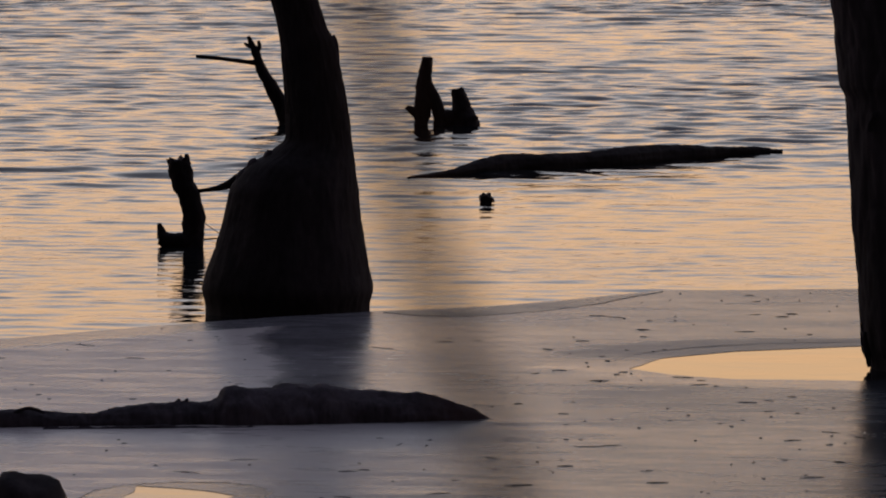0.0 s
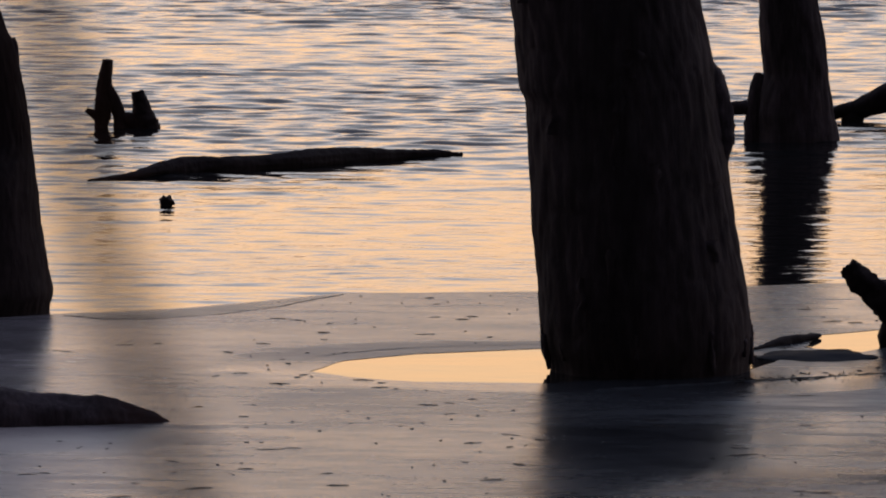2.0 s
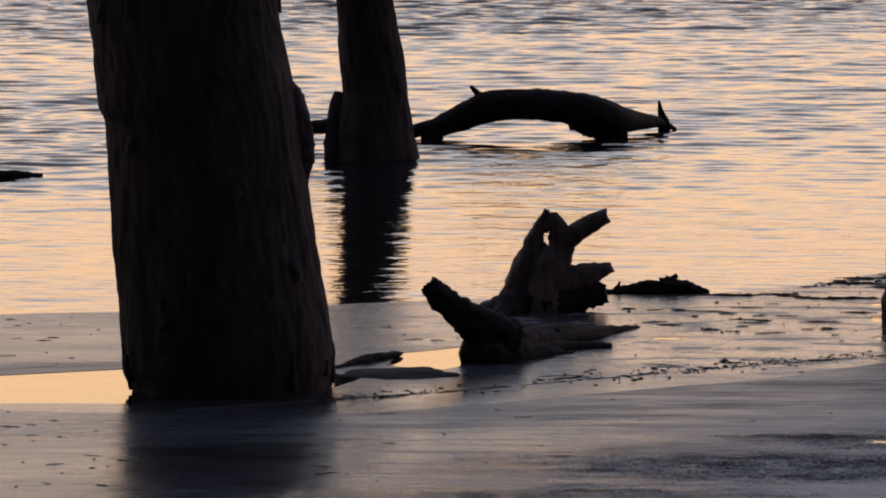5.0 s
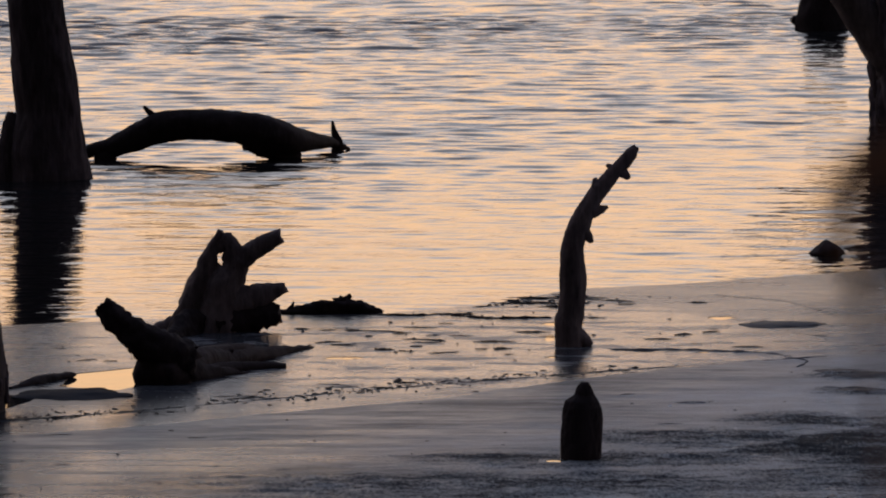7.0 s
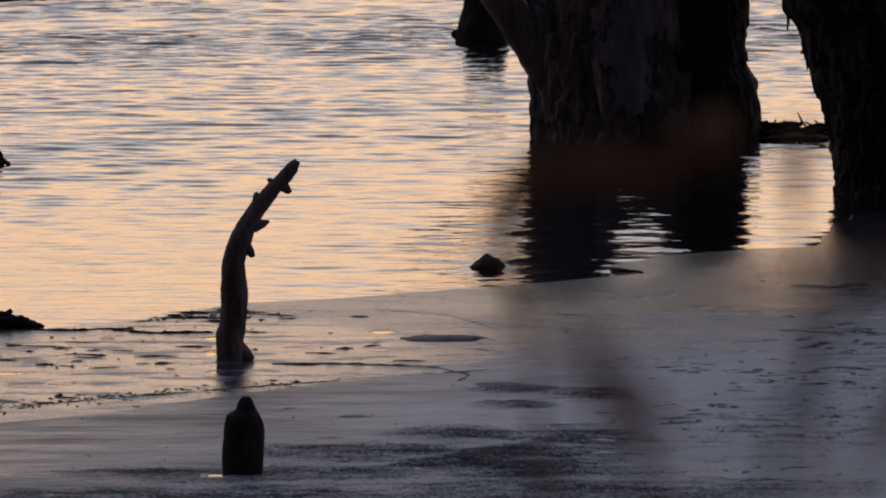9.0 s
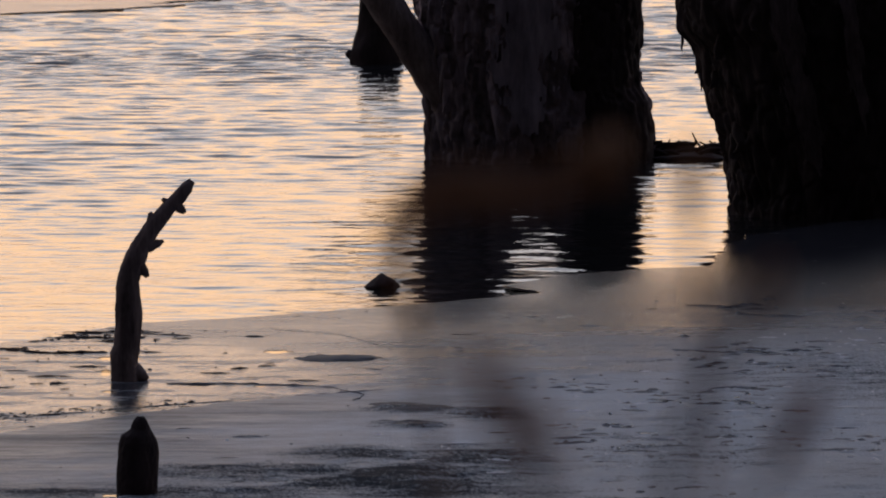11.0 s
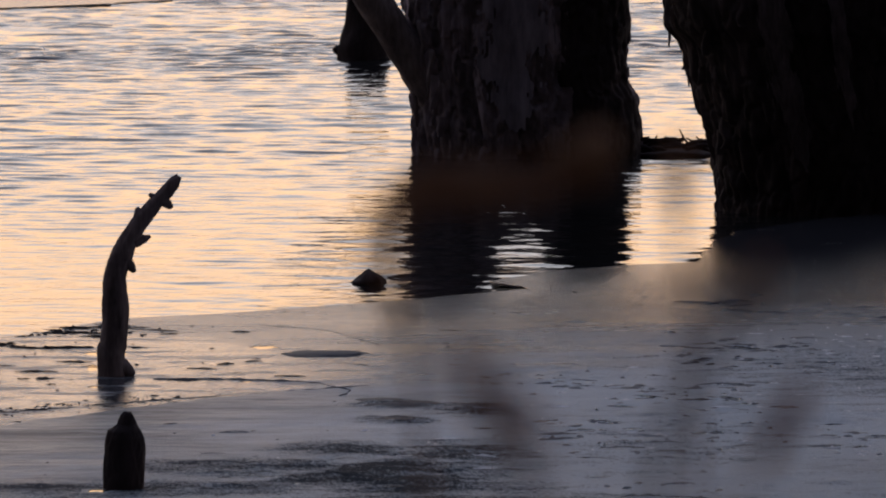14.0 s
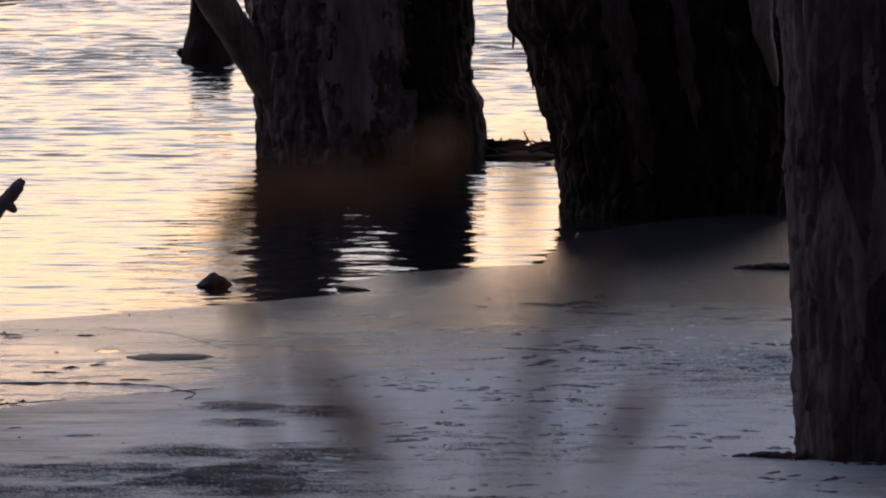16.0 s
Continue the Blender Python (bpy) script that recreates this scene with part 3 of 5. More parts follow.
def crust_share(x, y):
    """How much of the ice is crusted over here, 0 to 1."""
    right = min(1.0, max(0.0, (x - 0.7) / 1.1)) * min(1.0, max(0.0, (21.0 - y) / 1.5))
    front = min(1.0, max(0.0, (float(np.interp(x, (-1.0, -0.05, 0.3, 0.5, 1.2), (14.4, 14.65, 15.1, 15.6, 16.6))) - y) / 0.35)) * min(1.0, max(0.0, (x + 1.3) / 0.8)) * min(1.0, max(0.0, (1.75 - x) / 0.7)) * 1.25
    big = noise.noise((x * 0.9, y * 0.6, 2.0))
    patch = max(0.82 * (1 - ((x - px) / (1.5 * rx)) ** 2 - ((y - py) / (1.4 * ry)) ** 2) for px, py, rx, ry in PATCHES)
    return min(1.0, max(0.0, patch, max(right * 0.42, front * 0.8) * (0.75 + 1.2 * big)))


def crusted(x, y):
    ridged = min(1.0, max(0.0, (x - 0.9) / 0.8)) * min(1.0, max(0.0, (21.5 - y) / 1.5)) * (0.55 + 0.9 * noise.noise((x * 1.1, y * 0.8, 11.0)))
    mask = max(crust_share(x, y), ridged) + 0.07
    mid = noise.noise((x * 2.4, y * 1.6, 5.0))
    small = 0.4 - 1.1 * abs(noise.noise((x * 4, y * 5.5, 1.0))) + 0.8 * noise.noise((x * 10, y * 12, 4.0)) + 0.8 * noise.noise((x * 24, y * 20, 7.0))
    grain = max(0.0, mask - 0.55) * (noise.noise((x * 34, y * 26, 2.5)) + 0.35)
    h = 0.0005 + 0.010 * mask * max(0.0, 0.15 + 0.5 * mid + 0.8 * small) + 0.009 * max(0.0, grain)
    near_open = y > shore_at(x) - 0.35 or (math.hypot((x + 1.6) / 0.75, (y - 16.9) / 0.65) < 1) or (-1.1 < x < 1.15 + 0.5 * noise.noise((x * 0.2, y * 1.7, 8.0)) and 17.4 < y and y > 18.2 + 0.3 * x) or math.hypot((x + 2.865) / 0.20, (y - 13.52) / 0.28) < 1 or math.hypot((x + 0.9) / 0.2, (y - 17.78) / 0.5) < 1 or math.hypot(x - 0.315, (y - 15.45) / 1.3) < 0.036
    h *= min(1.0, max(0.05, (math.hypot(x - 0.34, (y - 15.46) / 1.5) - 0.07) / 0.12))
    return -0.01 if near_open else max(h, 0.0005)


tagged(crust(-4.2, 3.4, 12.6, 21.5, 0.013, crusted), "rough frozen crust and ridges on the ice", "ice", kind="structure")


def seam(path, wide, high, seed):
    """A ragged pressure seam in the ice."""
    bm = bmesh.new()
    pts = rim(path, 0.02, 0.02, seed, closed=False)
    rows = []
    for i, (x, y) in enumerate(pts):
        w = wide * (0.3 + 1.1 * abs(noise.noise((i * 0.09, seed, 0))) + 0.5 * abs(noise.noise((i * 0.6, seed, 0))))
        h = high * (0.15 + 0.9 * abs(noise.noise((i * 0.11, seed, 5))) + 0.8 * abs(noise.noise((i * 0.7, seed, 5))))
        rows.append([bm.verts.new((x, y - w, 0.003)), bm.verts.new((x, y - w * 0.35, 0.004 + h)), bm.verts.new((x, y + w * 0.3, 0.004 + h * 0.8)), bm.verts.new((x, y + w, 0.003))])
    for a, b in zip(rows, rows[1:]):
        for k in range(3):
            bm.faces.new((a[k], a[k + 1], b[k + 1], b[k]))
    return bm


tagged(finish("ice_seam", seam(SEAM, 0.018, 0.005, 3.0), M_SLUSH), "dark raised seam where the ice refroze", "ice", kind="structure")
tagged(finish("ice_seam", seam([(0.55, 18.75), (0.8, 18.72), (1.0, 18.55), (1.1, 18.3), (1.05, 18.1)], 0.035, 0.012, 9.0), M_SLUSH), "dark raised seam where the ice refroze", "ice", kind="structure")


def in_pool(x, y):
    """Whether open water stands here."""
    return ((x + 1.67) / 0.68) ** 2 + ((y - 16.92) / 0.58) ** 2 < 1 or (x < -2.68 and 13.2 < y < 13.8) or ((x + 0.9) / 0.2) ** 2 + ((y - 17.8) / 0.45) ** 2 < 1


def splinter_on(bm, x, y, half, deep, high, rng):
    """A thin low sliver lying across the ice, ragged and tapering to both ends."""
    tilt, rows = rng.uniform(-0.35, 0.35), []
    steps = 4 if half < 0.012 else 8
    for i in range(steps + 1):
        u = 2 * i / steps - 1
        swell = max(0.06, (1 - abs(u) ** 1.6) * rng.uniform(0.45, 1.25))
        cx, cy = x + half * u, y + half * u * tilt * 2 + deep * rng.uniform(-0.25, 0.25)
        rows.append([bm.verts.new((cx, cy - deep * swell, 0.0045)), bm.verts.new((cx, cy - 0.1 * deep, 0.0055 + high * swell)), bm.verts.new((cx, cy + deep * swell, 0.0045))])
    for a, b in zip(rows, rows[1:]):
        for k in range(2):
            bm.faces.new((a[k], b[k], b[k + 1], a[k + 1]))


bm = bmesh.new()
rng = random.Random(21)
for k in range(620):  # bits of leaf and twig frozen on the ice
    x = rng.uniform(-4.6, 3.3) if k % 3 else rng.uniform(-2.6, -0.6)
    y = rng.uniform(12.8, shore_at(x) - 0.1)
    if in_pool(x, y):
        continue
    splinter_on(bm, x, y, 0.004 + 0.034 * rng.random() ** 5, rng.uniform(0.002, 0.006), rng.uniform(0.0008, 0.002), rng)
CHIPS = [(0.35, 20.6, 0.14, 0.17, 90), (0.6, 20.6, 0.15, 0.12, 5), (0.4, 19.6, 0.4, 0.35, 7), (-0.3, 19.48, 0.08, 0.06, 6), (0.02, 19.2, 0.3, 0.3, 15), (0.08, 18.75, 0.2, 0.08, 6), (0.75, 19.2, 0.2, 0.3, 5), (0.1, 20.05, 0.25, 0.05, 8), (-0.12, 18.9, 0.12, 0.15, 6), (-0.2, 17.42, 0.1, 0.06, 9), (-0.45, 17.15, 0.12, 0.06, 7), (0.05, 17.7, 0.1, 0.06, 7)]
for k in range(420):  # crumbs along the seam
    x = -1.15 + 1.75 * rng.random() ** 1.2
    splinter_on(bm, x, seam_at(x) + rng.gauss(0.02, 0.085), 0.002 + 0.012 * rng.random() ** 4, rng.uniform(0.004, 0.014), rng.uniform(0.001, 0.003), rng)
for cx, cy, sx, sy, count in CHIPS:  # broken chips of bark round the frozen branch
    for k in range(count):
        x, y = rng.gauss(cx, sx), rng.gauss(cy, sy)
        if y < shore_at(x) - 0.01:
            splinter_on(bm, x, y, 0.005 + 0.065 * rng.random() ** 3.2, rng.uniform(0.005, 0.016), rng.uniform(0.0015, 0.0045), rng)
tagged(finish("leaf_litter", bm, M_LITTER, False), "scattered dark bits of leaf and bark on ice", "litter", kind="stuff")
bm = bmesh.new()
rng = random.Random(33)
for k in range(2300):  # small frozen wavelets among the big trees
    x, y = rng.uniform(0.7, 3.4), rng.uniform(14.6, 22.5)
    bunch = max(0.0, noise.noise((x * 1.3, y * 1.1, 6.0)) + 0.12) * 2.2 + (1.0 if math.hypot(x - 2.75, (y - 19.6) / 1.6) < 0.5 else 0.0)
    if y > shore_at(x) - 0.3 or (x < 1.5 and y > 18.3) or rng.random() > bunch * min(1.0, max(0.15, (21.2 - y) / 1.5)):
        continue
    splinter_on(bm, x, y, 0.008 + 0.065 * rng.random() ** 2.2, rng.uniform(0.012, 0.042), rng.uniform(0.002, 0.007), rng)
tagged(finish("ice_wavelets", bm, M_THIN), "small dark frozen wavelets on the ice", "ice", kind="stuff")
bm = bmesh.new()
rng = random.Random(52)
for cx, cy, sx, sy, count in ((2.85, 19.8, 0.25, 0.4, 110), (2.5, 18.9, 0.3, 0.5, 40), (1.9, 17.4, 0.35, 0.4, 36), (2.3, 16.3, 0.12, 0.1, 14), (1.2, 16.5, 0.25, 0.3, 18)):
    for k in range(count):  # frosty white slivers, painting in the glints off the frozen wavelets
        x, y = rng.gauss(cx, sx), rng.gauss(cy, sy)
        splinter_on(bm, x, y, 0.005 + 0.035 * rng.random() ** 2.5, rng.uniform(0.006, 0.02), rng.uniform(0.002, 0.006), rng)
tagged(finish("glint_ridges", bm, M_GLINT), "white frosty slivers standing in for glints on ice ridges", "frost", kind="stuff")
bm = bmesh.new()
bmesh.ops.create_grid(bm, x_segments=80, y_segments=40, size=1.0)
for v in bm.verts:
    x, y = v.co.x * 60, -32 + v.co.y * 40
    v.co = Vector((x, y, min(0.35, 0.05 * (7.6 - y)) + 0.05 * noise.noise((x * 0.8, y * 0.8, 0))))
tagged(finish("ground", bm, M_SOIL), "dark earth bank at the water's edge", "ground", kind="structure")


def plates(snag, profile, count, deep, z0, z1, size, seed, mat, edge=3):
    """Loose plates of bark, curling off the trunk at their feet, each a part."""
    rng, rows = random.Random(seed), np.array(profile)
    for k in range(count):
        a = rng.uniform(math.pi * 1.14, math.pi * 1.86) if k % edge else (0.0, math.pi)[k % 2] + rng.uniform(-0.1, 0.1)
        z, w, h = rng.uniform(z0, z1), size * rng.uniform(0.5, 1.2), size * rng.uniform(1.0, 2.6) * (1 if k % edge else 0.55)
        cx, r = np.interp(z - h / 2, rows[:, 0], rows[:, 1]), np.interp(z - h / 2, rows[:, 0], rows[:, 2])
        out, along = Vector((math.cos(a), deep * math.sin(a), 0)), Vector((-math.sin(a), deep * math.cos(a), 0)).normalized()
        c, curl, bm, grid = Vector((cx, 0, z)) + out * r, rng.uniform(0.02, 0.25) * size, bmesh.new(), []
        for i in range(8):
            u = i / 7
            ww = w * (0.55 + 0.45 * math.sin(math.pi * min(1, u + 0.25))) * (1 + 0.6 * noise.noise((u * 4, k, seed)))
            off = out * (0.002 + curl * u * u)
            skew = along * (0.5 * w * noise.noise((u * 2, k, 3.0)))
            grid.append([bm.verts.new(c + off + skew + along * e * ww * 0.5 + Vector((0, 0, -h * u + 0.1 * size * noise.noise((e * 3, k, u))))+ out * d) for e, d in ((-1, -0.02), (-0.4, 0.006), (0.3, 0.008), (1, -0.02))])
        for p, q in zip(grid, grid[1:]):
            for e in range(3):
                bm.faces.new((p[e], p[e + 1], q[e + 1], q[e]))
        part("bark_plate", bm, mat, snag)


# ---- standing dead trees ----
def spread(path, y=0.0):
    """Rows (x, z, r) to rows (x, y, z, r)."""
    return [(x, y, z, r) for x, z, r in path]


snag = thing("dead_tree", -3.57, 18.52, -10.91, "dark dead tree trunk with flared base standing in water", "dead tree", "standing dead trees")
bole = part("trunk", trunk(bmesh.new(), [(-0.15, -0.003, 0.25), (0.01, -0.003, 0.245), (0.06, -0.004, 0.257), (0.12, -0.003, 0.243), (0.176, 0.004, 0.228), (0.26, 0.009, 0.207), (0.365, 0.016, 0.192), (0.42, 0.034, 0.166),
     (0.446, 0.047, 0.149), (0.456, 0.067, 0.129), (0.475, 0.07, 0.123), (0.50, 0.0905, 0.1005), (0.59, 0.085, 0.094), (0.707, 0.07, 0.088), (0.807, 0.056, 0.080), (0.83, 0.045, 0.074), (0.87, 0.036, 0.072), (0.923, 0.02, 0.072), (1.8, -0.18, 0.06), (2.9, -0.4, 0.05)], seed=1.3, relief=0.004, plated=0.03, sides=150), M_WET, snag)
part("splinter", limb(bmesh.new(), [(0.125, 0, 0.70, 0.03), (0.135, 0, 0.78, 0.018), (0.137, 0, 0.815, 0.004)], 10, 10, seed=2), M_BARK, bole)
for k, (sx, sz) in enumerate(((-0.13, 0.395), (-0.098, 0.43), (-0.05, 0.455))):
    part("splinter", limb(bmesh.new(), [(sx, -0.02, sz - 0.06, 0.03), (sx - 0.005, -0.02, sz, 0.022), (sx - 0.006, -0.02, sz + 0.02, 0.006)], 8, 10, seed=k), M_BARK, bole)

snag = thing("dead_tree", -1.395, 16.82, -4.74, "thick dark dead tree trunk rising out of the ice", "dead tree", "standing dead trees")
STEM_B = [(-0.150, -0.002, 0.264), (0.000, -0.001, 0.268), (0.022, 0.000, 0.271), (0.030, -0.003, 0.270), (0.067, -0.006, 0.281), (0.143, -0.012, 0.285), (0.219, -0.018, 0.282), (0.370, -0.041, 0.272), (0.521, -0.056, 0.266), (0.597, -0.065, 0.263), (0.672, -0.073, 0.259), (0.735, -0.078, 0.257), (0.748, -0.086, 0.264), (0.823, -0.093, 0.262), (0.898, -0.105, 0.256), (0.974, -0.119, 0.255), (1.049, -0.128, 0.254), (2.400, -0.254, 0.214), (4.400, -0.454, 0.164)]
bole = part("trunk", trunk(bmesh.new(), STEM_B, rings=190, sides=200, plated=0.075, seed=4.1, relief=0.007), M_FLUTED, snag)
plates(bole, STEM_B, 12, 1.0, 0.25, 1.1, 0.05, 8, M_FLUTED, 40)
for k in range(9):  # splintered bark hanging over the undercut foot
    a = math.pi * (1.0, 1.03, 1.08, 1.2, 1.47, 1.71, 1.88, 1.95, 2.0)[k]
    part("bark_splinter", limb(bmesh.new(), [(-0.009 + 0.279 * math.cos(a), 0.279 * math.sin(a), 0.11 + 0.02 * math.sin(k * 1.7), 0.006), (-0.006 + 0.276 * math.cos(a), 0.276 * math.sin(a), 0.06, 0.009), (0.276 * math.cos(a), 0.276 * math.sin(a), 0.03 + 0.02 * math.sin(k * 2.3), 0.004)], 10, 8, seed=k, relief=0.4, grit=0.003), M_BARK, bole)
part("bark_slab", limb(bmesh.new(), [(0.132, 0, 0.83, 0.02), (0.155, 0, 0.795, 0.034), (0.170, 0, 0.75, 0.037), (0.188, 0, 0.67, 0.037), (0.190, 0, 0.60, 0.030), (0.192, 0, 0.55, 0.014)], 40, 16, seed=3, jag=0.5, relief=0.2, grit=0.004), M_BARK, bole)

snag = thing("dead_tree", -1.69, 28.1, -3.42, "slim dark dead tree trunk standing in open water", "dead tree", "standing dead trees")
bole = part("trunk", trunk(bmesh.new(), [(-0.15, 0.018, 0.19), (0, 0.018, 0.182), (0.11, 0.004, 0.171), (0.2, 0.002, 0.16), (0.29, 0.009, 0.146), (0.39, -0.003, 0.145), (0.51, -0.015, 0.14),
     (0.66, -0.035, 0.1275), (0.71, -0.04, 0.126), (2.0, -0.16, 0.1), (3.6, -0.3, 0.07)], seed=7.7, sides=80, relief=0.012), M_BARK, snag)
part("side_stump", limb(bmesh.new(), [(-0.17, 0, -0.08, 0.06), (-0.165, 0, 0.1, 0.055), (-0.155, 0, 0.22, 0.045), (-0.145, 0, 0.285, 0.03)], 16, 14, seed=6, jag=0.5), M_BARK, snag)
part("branch", limb(bmesh.new(), [(-0.17, 0, 0.14, 0.035), (-0.24, 0.02, 0.135, 0.032), (-0.3, 0.03, 0.13, 0.03)], 10, 10, seed=8), M_BARK, snag)

snag = thing("dead_tree", 2.87, 32.95, 5.0, "broad old dead tree with peeling bark and forked stems", "dead tree", "standing dead trees")
STEM_D = [(-0.2, 0.04, 0.59), (0, 0.04, 0.588), (0.16, 0.032, 0.594), (0.30, 0.018, 0.588), (0.34, 0.010, 0.580), (0.37, -0.003, 0.565), (0.55, -0.016, 0.573), (0.82, -0.028, 0.588), (0.96, -0.034, 0.578), (1.02, -0.036, 0.55)]
bole = part("trunk", trunk(bmesh.new(), STEM_D,
     rings=230, sides=300, plated=0.075, seed=10.3, relief=0.03, folds=8.0, deep=0.8, jag=0.1), M_PALE, snag)
plates(bole, STEM_D, 30, 0.8, 0.2, 1.0, 0.075, 5, M_PALE, 9)
part("stem", trunk(bmesh.new(), [(0.6, -0.33, 0.25), (1.05, -0.35, 0.265), (1.6, -0.38, 0.25), (2.5, -0.42, 0.22), (5.5, -0.6, 0.16)], rings=60, sides=60, seed=11.0), M_PALE, snag)
bm = trunk(bmesh.new(), [(-0.2, 0.375, 0.255), (0, 0.372, 0.257), (0.16, 0.360, 0.262), (0.30, 0.345, 0.258), (0.35, 0.325, 0.246), (0.38, 0.315, 0.240), (0.82, 0.325, 0.236), (1.05, 0.345, 0.22), (1.6, 0.36, 0.195), (2.5, 0.39, 0.17), (5.0, 0.5, 0.14)], rings=200, sides=140, seed=12.0, relief=0.022, folds=5.0, plated=0.06)
bmesh.ops.translate(bm, verts=bm.verts, vec=(0, -0.2, 0))
part("stem", bm, M_SHAG, snag, "dark furrowed stem grown against the pale one")
part("leaning_branch", limb(bmesh.new(), [(-0.38, -0.1, 0.24, 0.12), (-0.515, -0.15, 0.43, 0.105), (-0.64, -0.2, 0.615, 0.094), (-0.805, -0.25, 0.866, 0.088), (-1.35, -0.3, 1.65, 0.06)], 40, 20, relief=0.06, seed=13), M_STRIP, snag, "pale bare leaning branch")
def bare_patch(profile, deep, x0, x1, z0, z1, out, seed, slant=0.0):
    """A ragged area of bare wood on the trunk's near side."""
    bm, rows, grid = bmesh.new(), np.array(profile), {}
    cols, lines = 80, 150
    for j in range(lines):
        z = z0 + (z1 - z0) * j / (lines - 1)
        near = z + np.linspace(-0.08, 0.08, 9)
        cx, r = np.interp(near, rows[:, 0], rows[:, 1]).mean(), np.interp(near, rows[:, 0], rows[:, 2]).mean() + out
        for k in range(cols):
            x = x0 + (x1 - x0) * k / (cols - 1) - slant * (z - z0)
            u, v = 2 * k / (cols - 1) - 1, 2 * j / (lines - 1) - 1
            keep = abs(u) + 0.45 * noise.noise((u * 1.5 + seed, v * 2.5, 0)) + 0.2 * noise.noise((u * 6, v * 5, seed)) + 0.18 * noise.noise((u * 16, v * 9, seed + 2)) < 0.72 - 0.75 * max(0.0, -0.25 - v) and v > -0.92 + 0.2 * noise.noise((u * 3, seed, 1))
            if keep:
                grid[j, k] = bm.verts.new((x, -deep * math.sqrt(max(0.01, r * r - (x - cx) ** 2)) - 0.006 * noise.noise((x * 14, z * 1.5, seed)), z))
    for j, k in list(grid):
        q = [grid.get(c) for c in ((j, k), (j, k + 1), (j + 1, k + 1), (j + 1, k))]
        if all(q):
            bm.faces.new(q)
    bmesh.ops.delete(bm, geom=[v for v in bm.verts if not v.link_faces], context='VERTS')
    return bm


part("bare_wood", bare_patch(STEM_D, 0.8, -0.24, 0.17, 0.10, 1.0, 0.026, 3.0), M_BARE, bole, "smooth grey wood bare of bark")
for k, (sx, sz, ln, w) in enumerate(((-0.52, 0.7, 0.22, 0.03), (-0.46, 0.55, 0.25, 0.03), (-0.55, 0.35, 0.2, 0.03), (0.42, 0.75, 0.25, 0.03))):
    yy = -0.8 * math.sqrt(max(0.0, 0.58 ** 2 - sx * sx)) - 0.03
    part("bark_strip", strip(bmesh.new(), sx, yy, sz, ln, w, 0.08 * (-1) ** k, k), M_STRIP, bole, "torn pale strip of bark")

snag = thing("dead_tree", 3.79, 27.75, 7.77, "massive dark old tree with shaggy bark beside the ice", "dead tree", "standing dead trees")
STEM_E = [(-0.200, 0.022, 0.520), (0.000, 0.018, 0.518), (0.080, 0.026, 0.528), (0.200, 0.022, 0.546), (0.350, 0.020, 0.578), (0.500, 0.006, 0.612), (0.580, 0.000, 0.622), (0.680, -0.010, 0.634), (0.740, -0.012, 0.644), (0.785, -0.030, 0.672), (0.805, -0.042, 0.676), (0.930, -0.052, 0.688), (2.200, -0.026, 0.621), (5.500, 0.074, 0.471)]
part("dead_limb", limb(bmesh.new(), [(0.35, -0.5, 1.25, 0.06), (0.365, -0.54, 1.0, 0.055), (0.385, -0.55, 0.82, 0.045), (0.425, -0.55, 0.66, 0.026), (0.44, -0.54, 0.57, 0.010)], 40, 14, seed=5, relief=0.15), M_STRIP, snag, "pale broken hanging limb")
bole = part("trunk", trunk(bmesh.new(), STEM_E,
     rings=230, sides=300, plated=0.08, seed=15.1, relief=0.032, folds=8.0, deep=0.85), M_SHAG, snag)
part("bare_wood", bare_patch(STEM_E, 0.85, -0.20, -0.02, 0.18, 0.98, 0.03, 6.0, 0.20), M_BARK, bole, "grey strip of wood bare of bark")
part("bare_wood", bare_patch(STEM_E, 0.85, 0.05, 0.15, 0.36, 1.0, 0.03, 9.0, 0.14), M_BARK, bole, "grey strip of wood bare of bark")
plates(bole, STEM_E, 30, 0.85, 0.25, 1.1, 0.07, 6, M_SHAG, 11)
for k, (sx, sz, ln, w) in enumerate(((-0.715, 0.87, 0.12, 0.026), (-0.70, 0.86, 0.14, 0.02), (-0.625, 0.62, 0.07, 0.014))):
    yy = -0.85 * math.sqrt(max(0.0, 0.66 ** 2 - sx * sx)) - 0.03
    part("bark_strip", strip(bmesh.new(), sx, yy, sz, ln, w, 0.08 * (-1) ** k, k + 20), M_PALE, bole, "torn pale strip of bark")

snag = thing("dead_tree", 2.79, 16.24, 9.71, "dead tree with scaly reddish grey bark frozen into ice", "dead tree", "standing dead trees")
STEM_F = [(-0.15, 0.0, 0.248), (0, 0.0, 0.246), (0.15, -0.004, 0.249), (0.30, -0.008, 0.252), (0.46, -0.013, 0.252), (0.75, -0.025, 0.250), (1.19, -0.044, 0.253), (2.4, -0.08, 0.228), (4.5, -0.1, 0.17)]
bole = part("trunk", trunk(bmesh.new(), STEM_F,
     rings=260, sides=220, plated=0.045, seed=18.6, relief=0.014, folds=9.0), M_RED, snag)
plates(bole, STEM_F, 16, 1.0, 0.1, 1.15, 0.028, 7, M_RED, 40)
for k, (sx, sz, ln, w) in enumerate(((-0.25, 0.43, 0.09, 0.012), (-0.258, 0.44, 0.07, 0.008), (-0.246, 0.24, 0.05, 0.008), (-0.24, 0.75, 0.07, 0.012))):
    yy = -math.sqrt(max(0.0, 0.245 ** 2 - sx * sx)) - 0.012
    part("bark_strip", strip(bmesh.new(), sx, yy, sz, ln, w, 0.05, k + 40), M_STRIP, bole, "torn pale strip of bark")


